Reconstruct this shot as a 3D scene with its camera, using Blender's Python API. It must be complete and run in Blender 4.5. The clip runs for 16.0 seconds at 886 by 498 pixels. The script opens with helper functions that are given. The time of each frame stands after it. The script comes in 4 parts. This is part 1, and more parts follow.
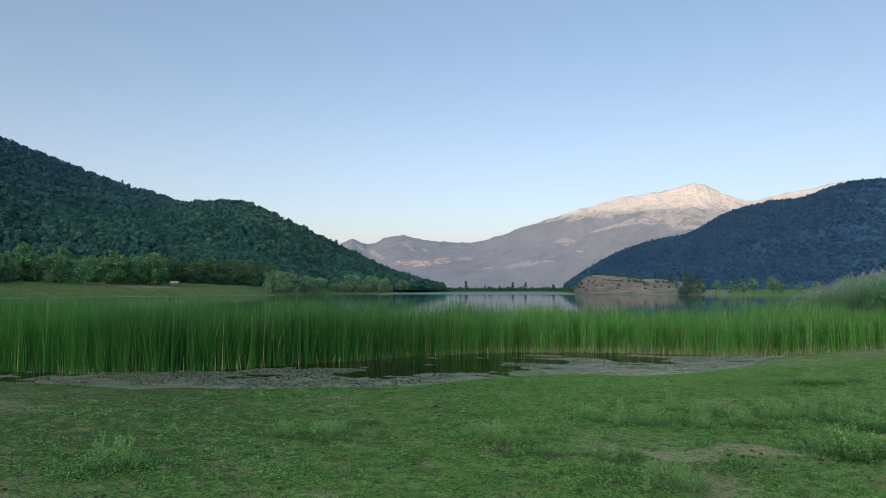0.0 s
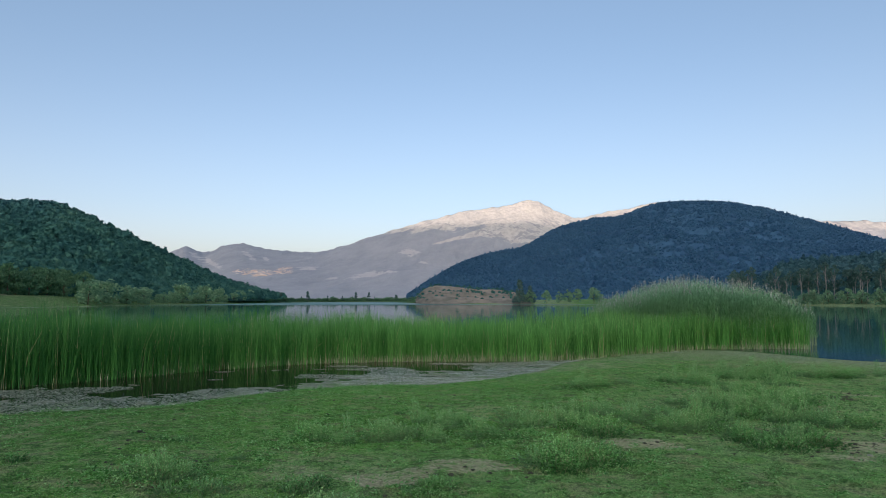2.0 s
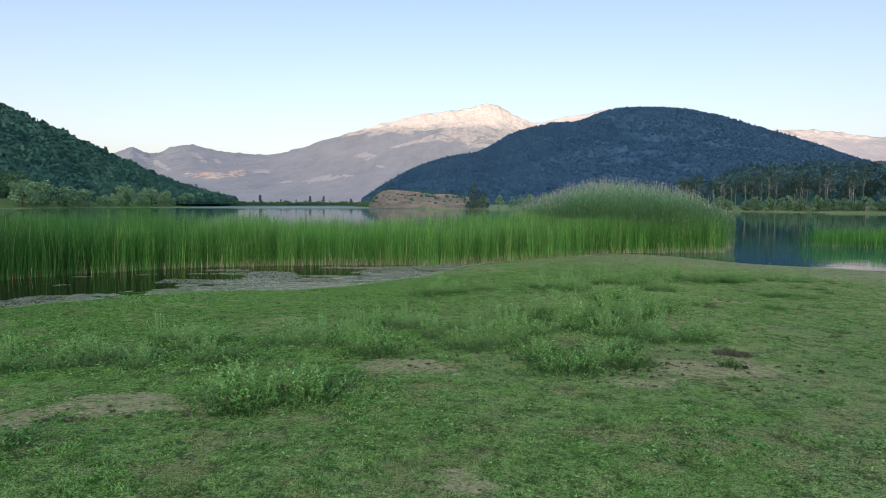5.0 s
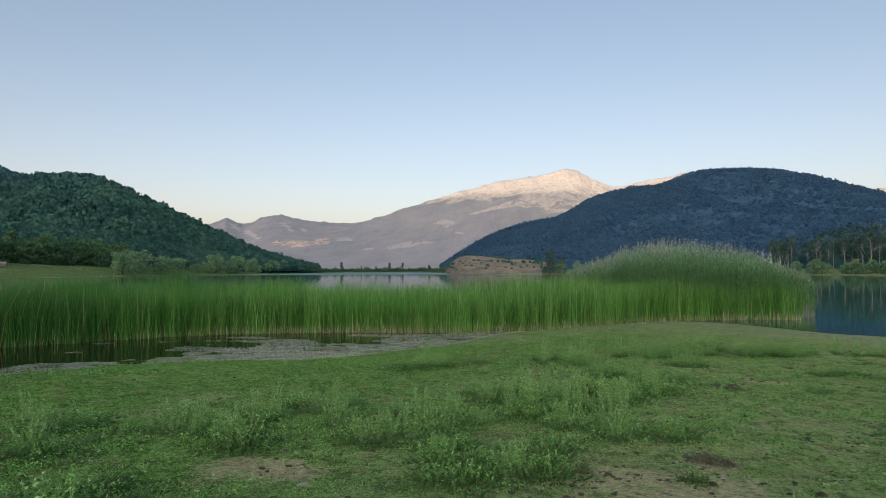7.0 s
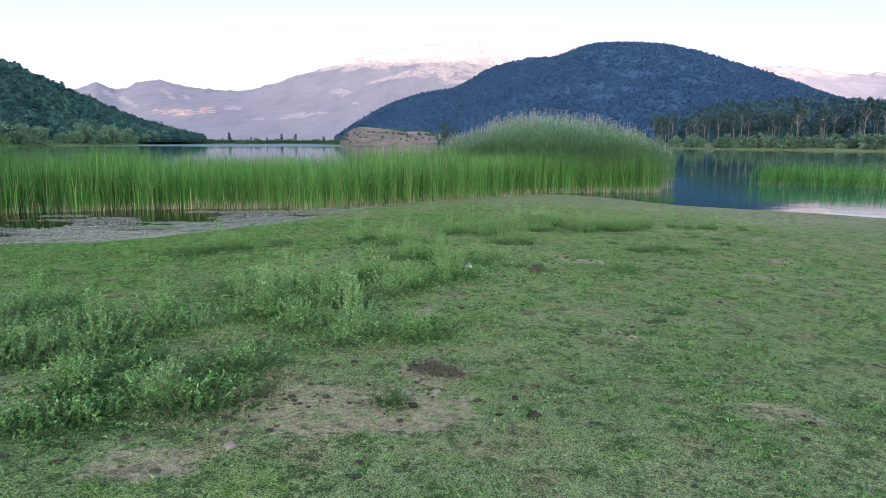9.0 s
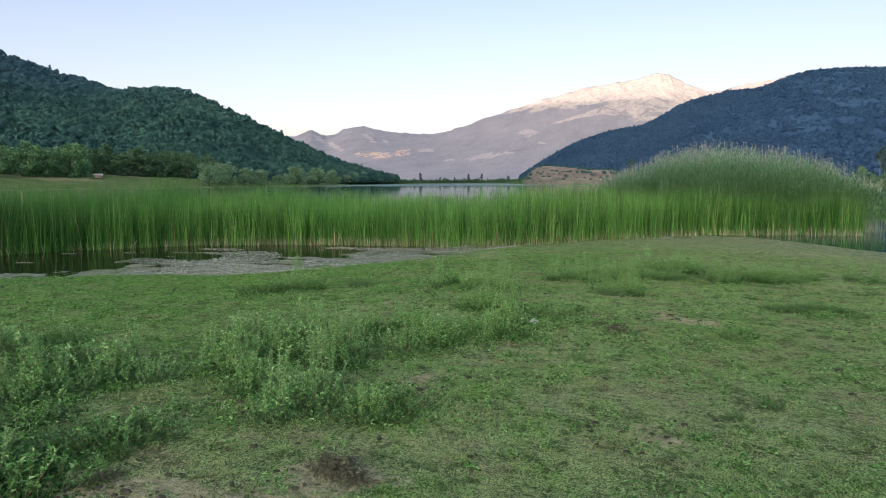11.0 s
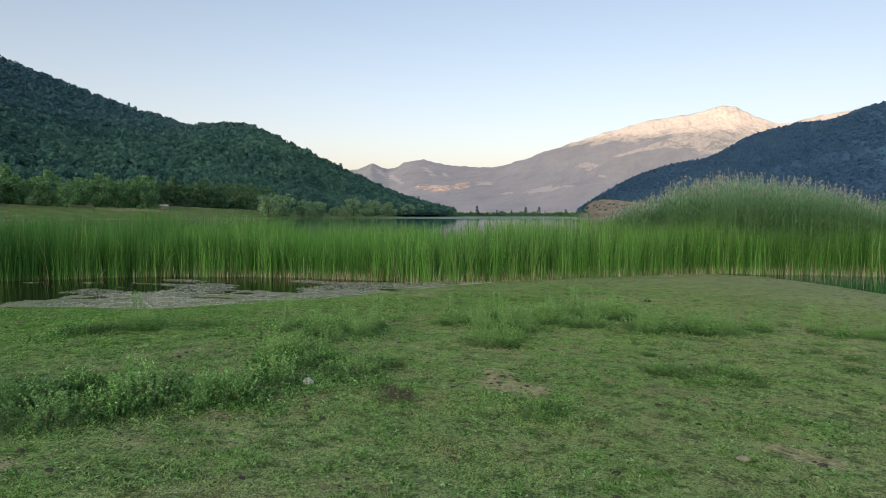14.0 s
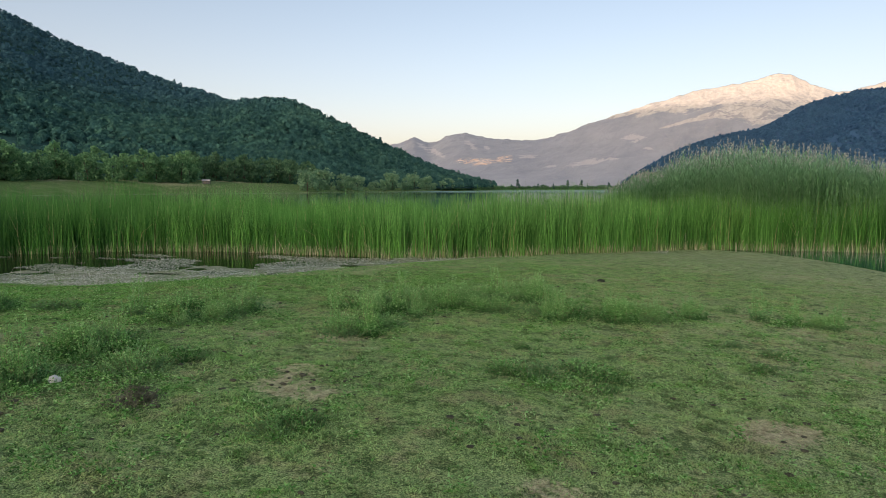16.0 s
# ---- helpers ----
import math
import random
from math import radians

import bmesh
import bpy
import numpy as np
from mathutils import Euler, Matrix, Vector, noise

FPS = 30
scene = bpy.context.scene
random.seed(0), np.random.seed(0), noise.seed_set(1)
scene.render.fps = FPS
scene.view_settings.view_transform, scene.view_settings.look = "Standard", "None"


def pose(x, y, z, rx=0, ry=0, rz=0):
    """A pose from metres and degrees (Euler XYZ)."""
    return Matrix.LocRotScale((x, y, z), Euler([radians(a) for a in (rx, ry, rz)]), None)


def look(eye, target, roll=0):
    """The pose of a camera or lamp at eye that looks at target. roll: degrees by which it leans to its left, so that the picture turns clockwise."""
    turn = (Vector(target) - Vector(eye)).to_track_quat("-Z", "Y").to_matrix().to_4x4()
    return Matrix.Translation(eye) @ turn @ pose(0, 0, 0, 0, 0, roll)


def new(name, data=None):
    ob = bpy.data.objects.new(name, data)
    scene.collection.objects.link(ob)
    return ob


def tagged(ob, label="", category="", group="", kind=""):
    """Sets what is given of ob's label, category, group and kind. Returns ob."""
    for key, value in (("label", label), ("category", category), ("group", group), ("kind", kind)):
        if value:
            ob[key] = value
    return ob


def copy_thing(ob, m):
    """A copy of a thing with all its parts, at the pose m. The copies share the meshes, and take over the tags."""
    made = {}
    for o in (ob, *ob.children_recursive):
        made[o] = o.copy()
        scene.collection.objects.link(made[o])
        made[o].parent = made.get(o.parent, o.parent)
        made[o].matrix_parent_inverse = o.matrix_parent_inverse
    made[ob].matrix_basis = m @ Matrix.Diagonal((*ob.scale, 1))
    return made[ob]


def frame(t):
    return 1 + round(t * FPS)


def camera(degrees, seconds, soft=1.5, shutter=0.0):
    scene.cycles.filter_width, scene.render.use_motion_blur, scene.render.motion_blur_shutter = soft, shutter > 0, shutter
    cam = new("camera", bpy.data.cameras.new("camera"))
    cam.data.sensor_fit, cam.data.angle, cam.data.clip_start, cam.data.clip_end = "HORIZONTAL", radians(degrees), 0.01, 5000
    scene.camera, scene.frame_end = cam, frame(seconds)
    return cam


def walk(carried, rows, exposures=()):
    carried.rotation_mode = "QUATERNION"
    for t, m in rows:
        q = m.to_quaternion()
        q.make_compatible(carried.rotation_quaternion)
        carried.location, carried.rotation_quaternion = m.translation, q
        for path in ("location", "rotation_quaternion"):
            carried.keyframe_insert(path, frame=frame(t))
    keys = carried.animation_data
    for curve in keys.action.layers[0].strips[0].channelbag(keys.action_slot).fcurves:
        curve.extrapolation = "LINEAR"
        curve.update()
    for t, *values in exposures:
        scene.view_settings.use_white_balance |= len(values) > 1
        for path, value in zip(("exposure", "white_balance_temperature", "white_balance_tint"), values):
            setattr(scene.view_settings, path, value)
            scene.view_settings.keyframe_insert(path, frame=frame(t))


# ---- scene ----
cam = camera(69.15, 16.0, soft=0.7)
walk(cam, [
    (0, pose(0.000, -0.000, 1.687, 93.58, -0.03, 17.23)),
    (0.5, pose(0.326, 0.465, 1.662, 93.54, -0.07, 15.56)),
    (1, pose(0.683, 0.832, 1.620, 93.82, 0.04, 11.46)),
    (1.5, pose(1.042, 1.170, 1.588, 94.40, 0.04, 7.09)),
    (2, pose(1.371, 1.431, 1.563, 94.50, 0.11, 3.48)),
    (2.5, pose(1.750, 1.687, 1.544, 94.41, 0.10, 0.15)),
    (3, pose(2.092, 1.925, 1.517, 90.44, -0.09, -1.20)),
    (3.5, pose(2.474, 2.147, 1.527, 88.52, -0.08, -1.41)),
    (3.7, pose(2.612, 2.214, 1.507, 88.28, -0.18, -1.43)),
    (5.8, pose(4.507, 4.299, 1.358, 85.29, -0.21, 3.22)),
    (6, pose(4.690, 4.429, 1.377, 88.63, -0.15, 6.94)),
    (6.5, pose(5.094, 4.617, 1.376, 91.36, -0.05, 8.29)),
    (7, pose(5.496, 4.941, 1.318, 91.88, 0.15, 6.77)),
    (7.5, pose(5.893, 5.365, 1.237, 85.89, 0.01, -0.13)),
    (8, pose(6.239, 5.752, 1.273, 82.20, -0.21, -1.80)),
    (8.5, pose(6.614, 6.133, 1.278, 81.21, -0.10, -2.14)),
    (9, pose(6.982, 6.414, 1.253, 80.59, -0.22, -2.25)),
    (9.5, pose(7.363, 6.807, 1.252, 79.33, -0.43, 2.35)),
    (9.7, pose(7.527, 6.972, 1.229, 79.25, -0.41, 6.17)),
    (11.8, pose(9.010, 8.228, 1.178, 86.66, -0.05, 14.45)),
    (12, pose(9.177, 8.388, 1.176, 86.75, -0.02, 12.05)),
    (12.5, pose(9.574, 8.740, 1.152, 86.88, -0.12, 11.02)),
    (13, pose(9.981, 9.141, 1.127, 86.88, -0.17, 12.13)),
    (13.5, pose(10.396, 9.497, 1.127, 86.85, -0.13, 13.96)),
    (14, pose(10.784, 9.884, 1.128, 86.92, -0.17, 19.28)),
    (14.5, pose(11.184, 10.265, 1.120, 86.85, 0.00, 20.87)),
    (15, pose(11.679, 10.762, 1.119, 86.85, -0.00, 22.10)),
    (15.5, pose(12.044, 11.210, 1.087, 86.70, 0.11, 22.95)),
    (16, pose(12.410, 11.665, 1.076, 84.60, 0.04, 23.03)),
], exposures=[(0, 0.25, 6700, 11), (2.5, 0.2, 6400, 11), (3.5, 0.27, 6450, 12), (5.8, 0.6, 7200, 15), (6.5, 0.35, 7450, 14), (7.5, 0.2, 7400, 14), (8.0, 0.52, 6500, 23), (8.6, 0.78, 6300, 26),
    (9.5, 0.95, 6450, 30), (12, 0.46, 7550, 15), (16, 0.46, 7750, 15)])

# ---- light ----
WATER = -1.05
SUN_AZ, SUN_EL = 196.0, 2.5      # compass angle from +y towards +x, degrees
world = bpy.data.worlds.new("evening_sky")
scene.world = world
world.use_nodes = True
wn = world.node_tree
wn.nodes.clear()
sky = wn.nodes.new("ShaderNodeTexSky")
sky.sky_type = "NISHITA"
sky.sun_disc = False
sky.sun_elevation = radians(SUN_EL + 16.0)
sky.sun_rotation = radians(SUN_AZ - 14.0)
sky.altitude = 900
sky.air_density, sky.dust_density, sky.ozone_density = 1.0, 6.0, 1.5
bg = wn.nodes.new("ShaderNodeBackground")
bg.inputs["Strength"].default_value = 0.148
haze = wn.nodes.new("ShaderNodeBackground")      # evening air, whiter and rosier towards the horizon all round
up = wn.nodes.new("ShaderNodeTexCoord")
height = wn.nodes.new("ShaderNodeSeparateXYZ")
wn.links.new(up.outputs["Generated"], height.inputs[0])
air = wn.nodes.new("ShaderNodeValToRGB")
air.color_ramp.interpolation = "B_SPLINE"
for k in range(2):
    air.color_ramp.elements.new(0.5)
# The last stop lifts the unseen zenith as fill light on the meadow.
for el, (p, c) in zip(air.color_ramp.elements, ((0.0, (1.0, 0.56, 0.50)), (0.14, (0.48, 0.44, 0.43)), (0.42, (0.10, 0.23, 0.27)), (1.0, (0.66, 0.70, 0.73)))):
    el.position, el.color = p, (*c, 1)
wn.links.new(height.outputs[2], air.inputs[0])
wn.links.new(air.outputs[0], haze.inputs["Color"])
haze.inputs["Strength"].default_value = 0.24
both = wn.nodes.new("ShaderNodeAddShader")
wo = wn.nodes.new("ShaderNodeOutputWorld")
wn.links.new(sky.outputs[0], bg.inputs[0])
wn.links.new(bg.outputs[0], both.inputs[0])
wn.links.new(haze.outputs[0], both.inputs[1])
wn.links.new(both.outputs[0], wo.inputs[0])
sun_dir = Vector((math.sin(radians(SUN_AZ)) * math.cos(radians(SUN_EL)),
                  math.cos(radians(SUN_AZ)) * math.cos(radians(SUN_EL)), math.sin(radians(SUN_EL))))
sun = new("sun", bpy.data.lights.new("sun", "SUN"))
sun.data.energy, sun.data.angle, sun.data.color = 5.2, radians(0.5), (1.0, 0.79, 0.65)
sun.matrix_world = look(sun_dir * 100, (0, 0, 0))


# ---- material helpers ----
def material(name, rough=0.8, spec=0.3):
    m = bpy.data.materials.new(name)
    m.use_nodes = True
    t = m.node_tree
    b = t.nodes["Principled BSDF"]
    b.inputs["Roughness"].default_value = rough
    b.inputs["Specular IOR Level"].default_value = spec
    return m, t, b


def node(t, kind, **values):
    n = t.nodes.new("ShaderNode" + kind)
    for key, v in values.items():
        n.inputs[key.replace("_", " ")].default_value = v
    return n


def position(t):
    return t.nodes.new("ShaderNodeNewGeometry").outputs["Position"]


def noise_at(t, scale, detail=4.0, rough=0.55, vec=None, stretch=None):
    n = node(t, "TexNoise", Scale=scale, Detail=detail, Roughness=rough)
    v = vec if vec is not None else position(t)
    if stretch:
        mp = node(t, "Mapping")
        mp.inputs["Scale"].default_value = stretch
        t.links.new(v, mp.inputs["Vector"])
        v = mp.outputs[0]
    t.links.new(v, n.inputs["Vector"])
    return n.outputs["Fac"]


def ramp(t, fac, stops, smooth=False):
    r = t.nodes.new("ShaderNodeValToRGB")
    if smooth:
        r.color_ramp.interpolation = "EASE"
    e = r.color_ramp.elements
    while len(e) < len(stops):
        e.new(0.5)
    for el, (p, c) in zip(e, stops):
        el.position = p
        el.color = (*c, 1) if len(c) == 3 else c
    t.links.new(fac, r.inputs[0])
    return r.outputs[0]


def mix(t, fac, a, b, blend="MIX"):
    n = t.nodes.new("ShaderNodeMix")
    n.data_type, n.blend_type = "RGBA", blend
    for socket, v in ((n.inputs[0], fac), (n.inputs[6], a), (n.inputs[7], b)):
        if isinstance(v, bpy.types.NodeSocket):
            t.links.new(v, socket)
        elif isinstance(v, (int, float)):
            socket.default_value = v
        else:
            socket.default_value = (*v, 1)
    return n.outputs[2]


def calc(t, op, a, b=0.0, clamp=False):
    n = t.nodes.new("ShaderNodeMath")
    n.operation, n.use_clamp = op, clamp
    for socket, v in zip(n.inputs, (a, b)):
        if isinstance(v, bpy.types.NodeSocket):
            t.links.new(v, socket)
        else:
            socket.default_value = v
    return n.outputs[0]


def span(t, v, lo, hi):
    n = t.nodes.new("ShaderNodeMapRange")
    n.interpolation_type = "SMOOTHSTEP"
    n.inputs["From Min"].default_value, n.inputs["From Max"].default_value = lo, hi
    t.links.new(v, n.inputs["Value"])
    return n.outputs[0]


def bump(t, b, height, strength, distance):
    n = node(t, "Bump", Strength=strength, Distance=distance)
    t.links.new(height, n.inputs["Height"])
    t.links.new(n.outputs[0], b.inputs["Normal"])
    return n


def xyz(t):
    s = t.nodes.new("ShaderNodeSeparateXYZ")
    t.links.new(position(t), s.inputs[0])
    return s.outputs


def island(t):
    return t.nodes.new("ShaderNodeNewGeometry").outputs["Random Per Island"]


def greener(t, col, red=0.86, blue=0.97):
    """Takes some of the red out of a mixed plant colour."""
    return mix(t, 1.0, col, (red, 1.0, blue), "MULTIPLY")


def leafy(m, t, b, share):
    """Lets part of the light through a thin leaf."""
    tr = t.nodes.new("ShaderNodeBsdfTranslucent")
    mx = t.nodes.new("ShaderNodeMixShader")
    mx.inputs[0].default_value = share
    t.links.new(b.inputs["Base Color"].links[0].from_socket, tr.inputs["Color"])
    t.links.new(b.outputs[0], mx.inputs[1])
    t.links.new(tr.outputs[0], mx.inputs[2])
    t.links.new(mx.outputs[0], t.nodes["Material Output"].inputs["Surface"])
    return m


# ---- geometry helpers ----
rng = np.random.default_rng(7)


def hashed(ix, iy, seed):
    h = (ix.astype(np.int64) * 374761393 + iy.astype(np.int64) * 668265263 + seed * 974711) & 0x7FFFFFFF
    h = ((h ^ (h >> 13)) * 1274126177) & 0x7FFFFFFF
    return ((h ^ (h >> 16)) & 0xFFFF) / 65535.0


def value_noise(x, y, seed=0):
    ix, iy = np.floor(x), np.floor(y)
    fx, fy = x - ix, y - iy
    fx, fy = fx * fx * (3 - 2 * fx), fy * fy * (3 - 2 * fy)
    a, b = hashed(ix, iy, seed), hashed(ix + 1, iy, seed)
    c, d = hashed(ix, iy + 1, seed), hashed(ix + 1, iy + 1, seed)
    return (a + (b - a) * fx) * (1 - fy) + (c + (d - c) * fx) * fy - 0.5


def fbm(x, y, octaves=4, seed=0, gain=0.5):
    total, amp = np.zeros(np.broadcast(x, y).shape), 1.0
    for k in range(octaves):
        total = total + amp * value_noise(x * 2 ** k + 17.3 * k, y * 2 ** k - 9.1 * k, seed + k)
        amp *= gain
    return total


def smooth(v, lo, hi):
    s = np.clip((v - lo) / (hi - lo), 0, 1)
    return s * s * (3 - 2 * s)


def curve(points):
    """A smooth single-valued curve through a few control points."""
    px, py = np.array(points, float).T
    m = np.gradient(py, px)

    def at(x):
        x = np.clip(np.asarray(x, float), px[0], px[-1])
        k = np.clip(np.searchsorted(px, x) - 1, 0, len(px) - 2)
        h = px[k + 1] - px[k]
        s = (x - px[k]) / h
        return ((1 + 2 * s) * (1 - s) ** 2 * py[k] + s * (1 - s) ** 2 * h * m[k]
                + s * s * (3 - 2 * s) * py[k + 1] + s * s * (s - 1) * h * m[k + 1])
    return at


def mesh_from(name, verts, faces, mats, shade=True):
    me = bpy.data.meshes.new(name)
    verts = np.ascontiguousarray(verts, np.float32)
    faces = np.ascontiguousarray(faces, np.int32)
    n, k = faces.shape
    me.vertices.add(len(verts))
    me.vertices.foreach_set("co", verts.ravel())
    me.loops.add(n * k)
    me.loops.foreach_set("vertex_index", faces.ravel())
    me.polygons.add(n)
    me.polygons.foreach_set("loop_start", np.arange(n, dtype=np.int32) * k)
    me.polygons.foreach_set("loop_total", np.full(n, k, np.int32))
    me.polygons.foreach_set("use_smooth", np.full(n, shade))
    me.update(calc_edges=True)
    for m in mats if isinstance(mats, (list, tuple)) else [mats]:
        me.materials.append(m)
    return me


def grid_faces(rows, cols):
    i = np.arange(rows - 1)[:, None] * cols + np.arange(cols - 1)[None]
    return np.stack([i, i + 1, i + cols + 1, i + cols], -1).reshape(-1, 4)


def blades(x, y, z, height, width, lean, segs=3, curl=0.5, taper=0.25):
    """Upright tapering leaves, each a bent ribbon: arrays of one value a leaf."""
    n = len(x)
    face = rng.uniform(0, 2 * np.pi, n)
    lean_way = rng.uniform(0, 2 * np.pi, n)
    k = np.linspace(0, 1, segs + 1)
    w = width[:, None] * (1 - k[None] ** 2 * (1 - taper)) / 2
    out = lean[:, None] * height[:, None] * (k[None] * (1 - curl) + curl * k[None] ** 3)
    cx = x[:, None] + out * np.cos(lean_way)[:, None]
    cy = y[:, None] + out * np.sin(lean_way)[:, None]
    cz = z[:, None] + height[:, None] * (k[None] - 0.35 * lean[:, None] * k[None] ** 3)
    dx, dy = np.cos(face)[:, None] * w, np.sin(face)[:, None] * w
    v = np.stack([np.stack([cx - dx, cy - dy, cz], -1), np.stack([cx + dx, cy + dy, cz], -1)], 2)
    base = (np.arange(n) * 2 * (segs + 1))[:, None]
    s = np.arange(segs)[None] * 2
    f = np.stack([base + s, base + s + 1, base + s + 3, base + s + 2], -1)
    return v.reshape(-1, 3), f.reshape(-1, 4)


def joined(pieces):
    vs, fs, n = [], [], 0
    for v, f in pieces:
        vs.append(v)
        fs.append(f + n)
        n += len(v)
    return np.concatenate(vs), np.concatenate(fs)


def part(name, me, parent=None, label=""):
    ob = new(name, me)
    ob.parent = parent
    return tagged(ob, label) if label else ob


# ---- the lie of the land ----
near_edge = curve([(-400, -60), (-60, 9), (-30, 14.2), (-18, 14.2), (-12, 14.7), (-9, 15.5), (-7, 16.5), (-5.4, 17.4), (-4, 19.2), (-2.4, 20.6), (-1, 21.3), (1.0, 22.1),
                   (2.2, 23.4), (3.2, 25.0), (4.4, 27.6), (5.6, 29.6), (7, 31.2), (10.3, 33.8), (13, 32.2), (15, 30.2), (17, 27.2), (20, 24.3),
                   (30, 17), (60, 2), (400, -120)])
shore_range = curve([(-180, 60), (-90, 60), (-70, 150), (-57, 215), (-46, 250), (-36, 300), (-29, 380), (-24, 430), (-19.5, 590), (-14, 720),
                     (-8, 700), (-6, 420), (-2, 350), (3, 340), (10, 330), (20, 330), (25, 300), (36, 255), (50, 190), (75, 80), (180, 60)])
HOME = (6.0, 6.0)
bank_rise = curve([(-180, 3), (-90, 4), (-60, 6.6), (-40, 6.4), (-36, 5.4), (-30, 3.7), (-15, 1.6), (0, 2.2), (25, 3.0), (60, 3.5), (180, 3)])


def polar(x, y):
    dx, dy = x - HOME[0], y - HOME[1]
    return np.degrees(np.arctan2(dx, dy)), np.hypot(dx, dy)


def shallow(x, y, d):
    """Mud that just breaks the surface along the shore."""
    return (0.022 * (1 + d / 3.0) - 0.022 - 0.02 * smooth(-x, 3.0, 8.0) + 0.085 * fbm(x * 1.8, y * 2.8, 4, 83)) * smooth(-d, 0.0, 0.8) * (1 - smooth(-d, 3.5, 6.0)) * (1 - smooth(x, 4.0, 8.0))


def land(x, y):
    """Height of the ground sheet."""
    x, y = np.asarray(x, float), np.asarray(y, float)
    edge = near_edge(x) + 0.9 * fbm(x * 0.5, y * 0.2, 3, 3)
    d = edge - y
    slope = -0.03 * np.clip(x, -30, 40) - 0.014 * np.clip(y, -30, 60)
    rise = slope - WATER + 0.10 * fbm(x * 0.16, y * 0.16, 3, 11) + 0.05 * fbm(x * 1.1, y * 1.1, 3, 5) + 0.022 * fbm(x * 3.4, y * 3.4, 3, 15) * smooth(40 - np.hypot(x - 5, y - 12), 0.0, 10.0)
    near = WATER + np.where(d > 0, rise * (1 - np.exp(-np.maximum(d, 0) / 6.0)) + 0.02, 0.02 + shallow(x, y, d) - 0.06 * np.clip(-d - 3.0, 0, 18))
    az, r = polar(x, y)
    b = r - shore_range(az) * (1 + 0.05 * fbm(az * 0.25, az * 0, 3, 21))
    far = WATER + np.where(b > 0, bank_rise(az) * (1 - np.exp(-np.maximum(b, 0) / 32.0)) + 0.06 * np.minimum(np.maximum(b, 0), 4), np.maximum(-1.4, 0.05 * b))
    return np.maximum(near, far)


def spread(lo, hi, step, far, growth):
    mid = list(np.arange(lo, hi + step / 2, step))
    s, a, left, right = step, mid[0], [], []
    b = mid[-1]
    while b < far:
        s *= growth
        b += s
        a -= s
        right.append(b)
        left.append(a)
    return np.array(left[::-1] + mid + right)


# worn patches of the meadow: x, y, radius
BARE = [(1.5, 8.4, 0.8), (0.55, 7.9, 0.75), (0.4, 7.2, 0.5), (3.4, 9.95, 0.95), (3.9, 10.6, 0.5), (2.8, 9.3, 0.5), (4.1, 6.9, 0.55), (6.1, 10.15, 0.75), (6.65, 10.0, 0.8),
        (7.1, 10.7, 0.45), (4.2, 11.1, 0.45), (5.5, 9.4, 0.6), (6.9, 9.4, 0.4), (8.8, 11.8, 0.5), (9.2, 10.1, 0.7), (7.1, 12.5, 0.45), (7.4, 13.1, 0.7), (8.7, 12.0, 0.4),
        (9.1, 16.2, 0.55), (9.5, 15.7, 0.5), (7.6, 13.9, 0.45), (11.8, 14.8, 0.6), (8.7, 17.6, 0.45), (12.9, 16.6, 0.6)]


FAR_BARE = [(-216, 168, 13), (-203, 204, 12), (-195, 227, 12), (-203, 252, 13), (-219, 290, 14)]


def bareness(x, y):
    out = np.zeros(np.shape(x))
    wobble = fbm(x * 1.4, y * 1.4, 4, 71)
    for px, py, r in BARE:
        q = np.hypot((x - px) / 1.5, y - py) / (0.36 * r) + 2.2 * wobble
        out = np.maximum(out, 1 - smooth(q, 0.35, 1.15))
    for px, py, r in FAR_BARE:
        out = np.maximum(out, 1 - smooth(np.hypot((x - px) / 1.6, y - py) / r, 0.4, 1.1))
    return out


# patches of weeds: x, y, radius; the band that crosses the meadow, then the scattered ones by the water and round the start
BAND = [(5.15, 10.1, 0.42), (4.85, 9.85, 0.3), (5.5, 10.8, 0.32), (4.9, 10.9, 0.3), (4.45, 11.4, 0.45), (4.9, 11.7, 0.4), (3.9, 12.0, 0.3), (4.0, 11.3, 0.35),
        (5.6, 12.7, 0.5), (6.1, 13.2, 0.5), (5.8, 12.2, 0.42), (6.3, 11.5, 0.5), (6.9, 11.6, 0.28), (5.5, 13.5, 0.5), (6.8, 14.0, 0.6), (7.5, 14.1, 0.4),
        (7.3, 14.8, 0.5), (7.9, 15.3, 0.4), (7.1, 15.8, 0.45), (8.1, 16.0, 0.3), (6.6, 17.6, 0.45), (5.6, 10.5, 0.22)]
OUTER = [(8.5, 19.6, 0.75), (9.1, 20.2, 0.5), (9.6, 21.2, 0.5), (11.5, 20.5, 0.55), (10.5, 19.8, 0.4), (8.7, 18.0, 0.38), (6.6, 18.3, 0.4), (3.9, 17.0, 0.4),
         (4.7, 17.2, 0.25), (3.3, 16.2, 0.3), (3.3, 12.5, 0.45), (2.6, 11.7, 0.4), (2.05, 11.2, 0.45), (2.9, 10.8, 0.35), (1.5, 9.8, 0.32), (2.3, 8.7, 0.42),
         (11.3, 16.9, 0.32), (9.75, 15.1, 0.22), (11.5, 17.4, 0.2), (10.7, 17.1, 0.15), (13.5, 21.3, 0.4)]
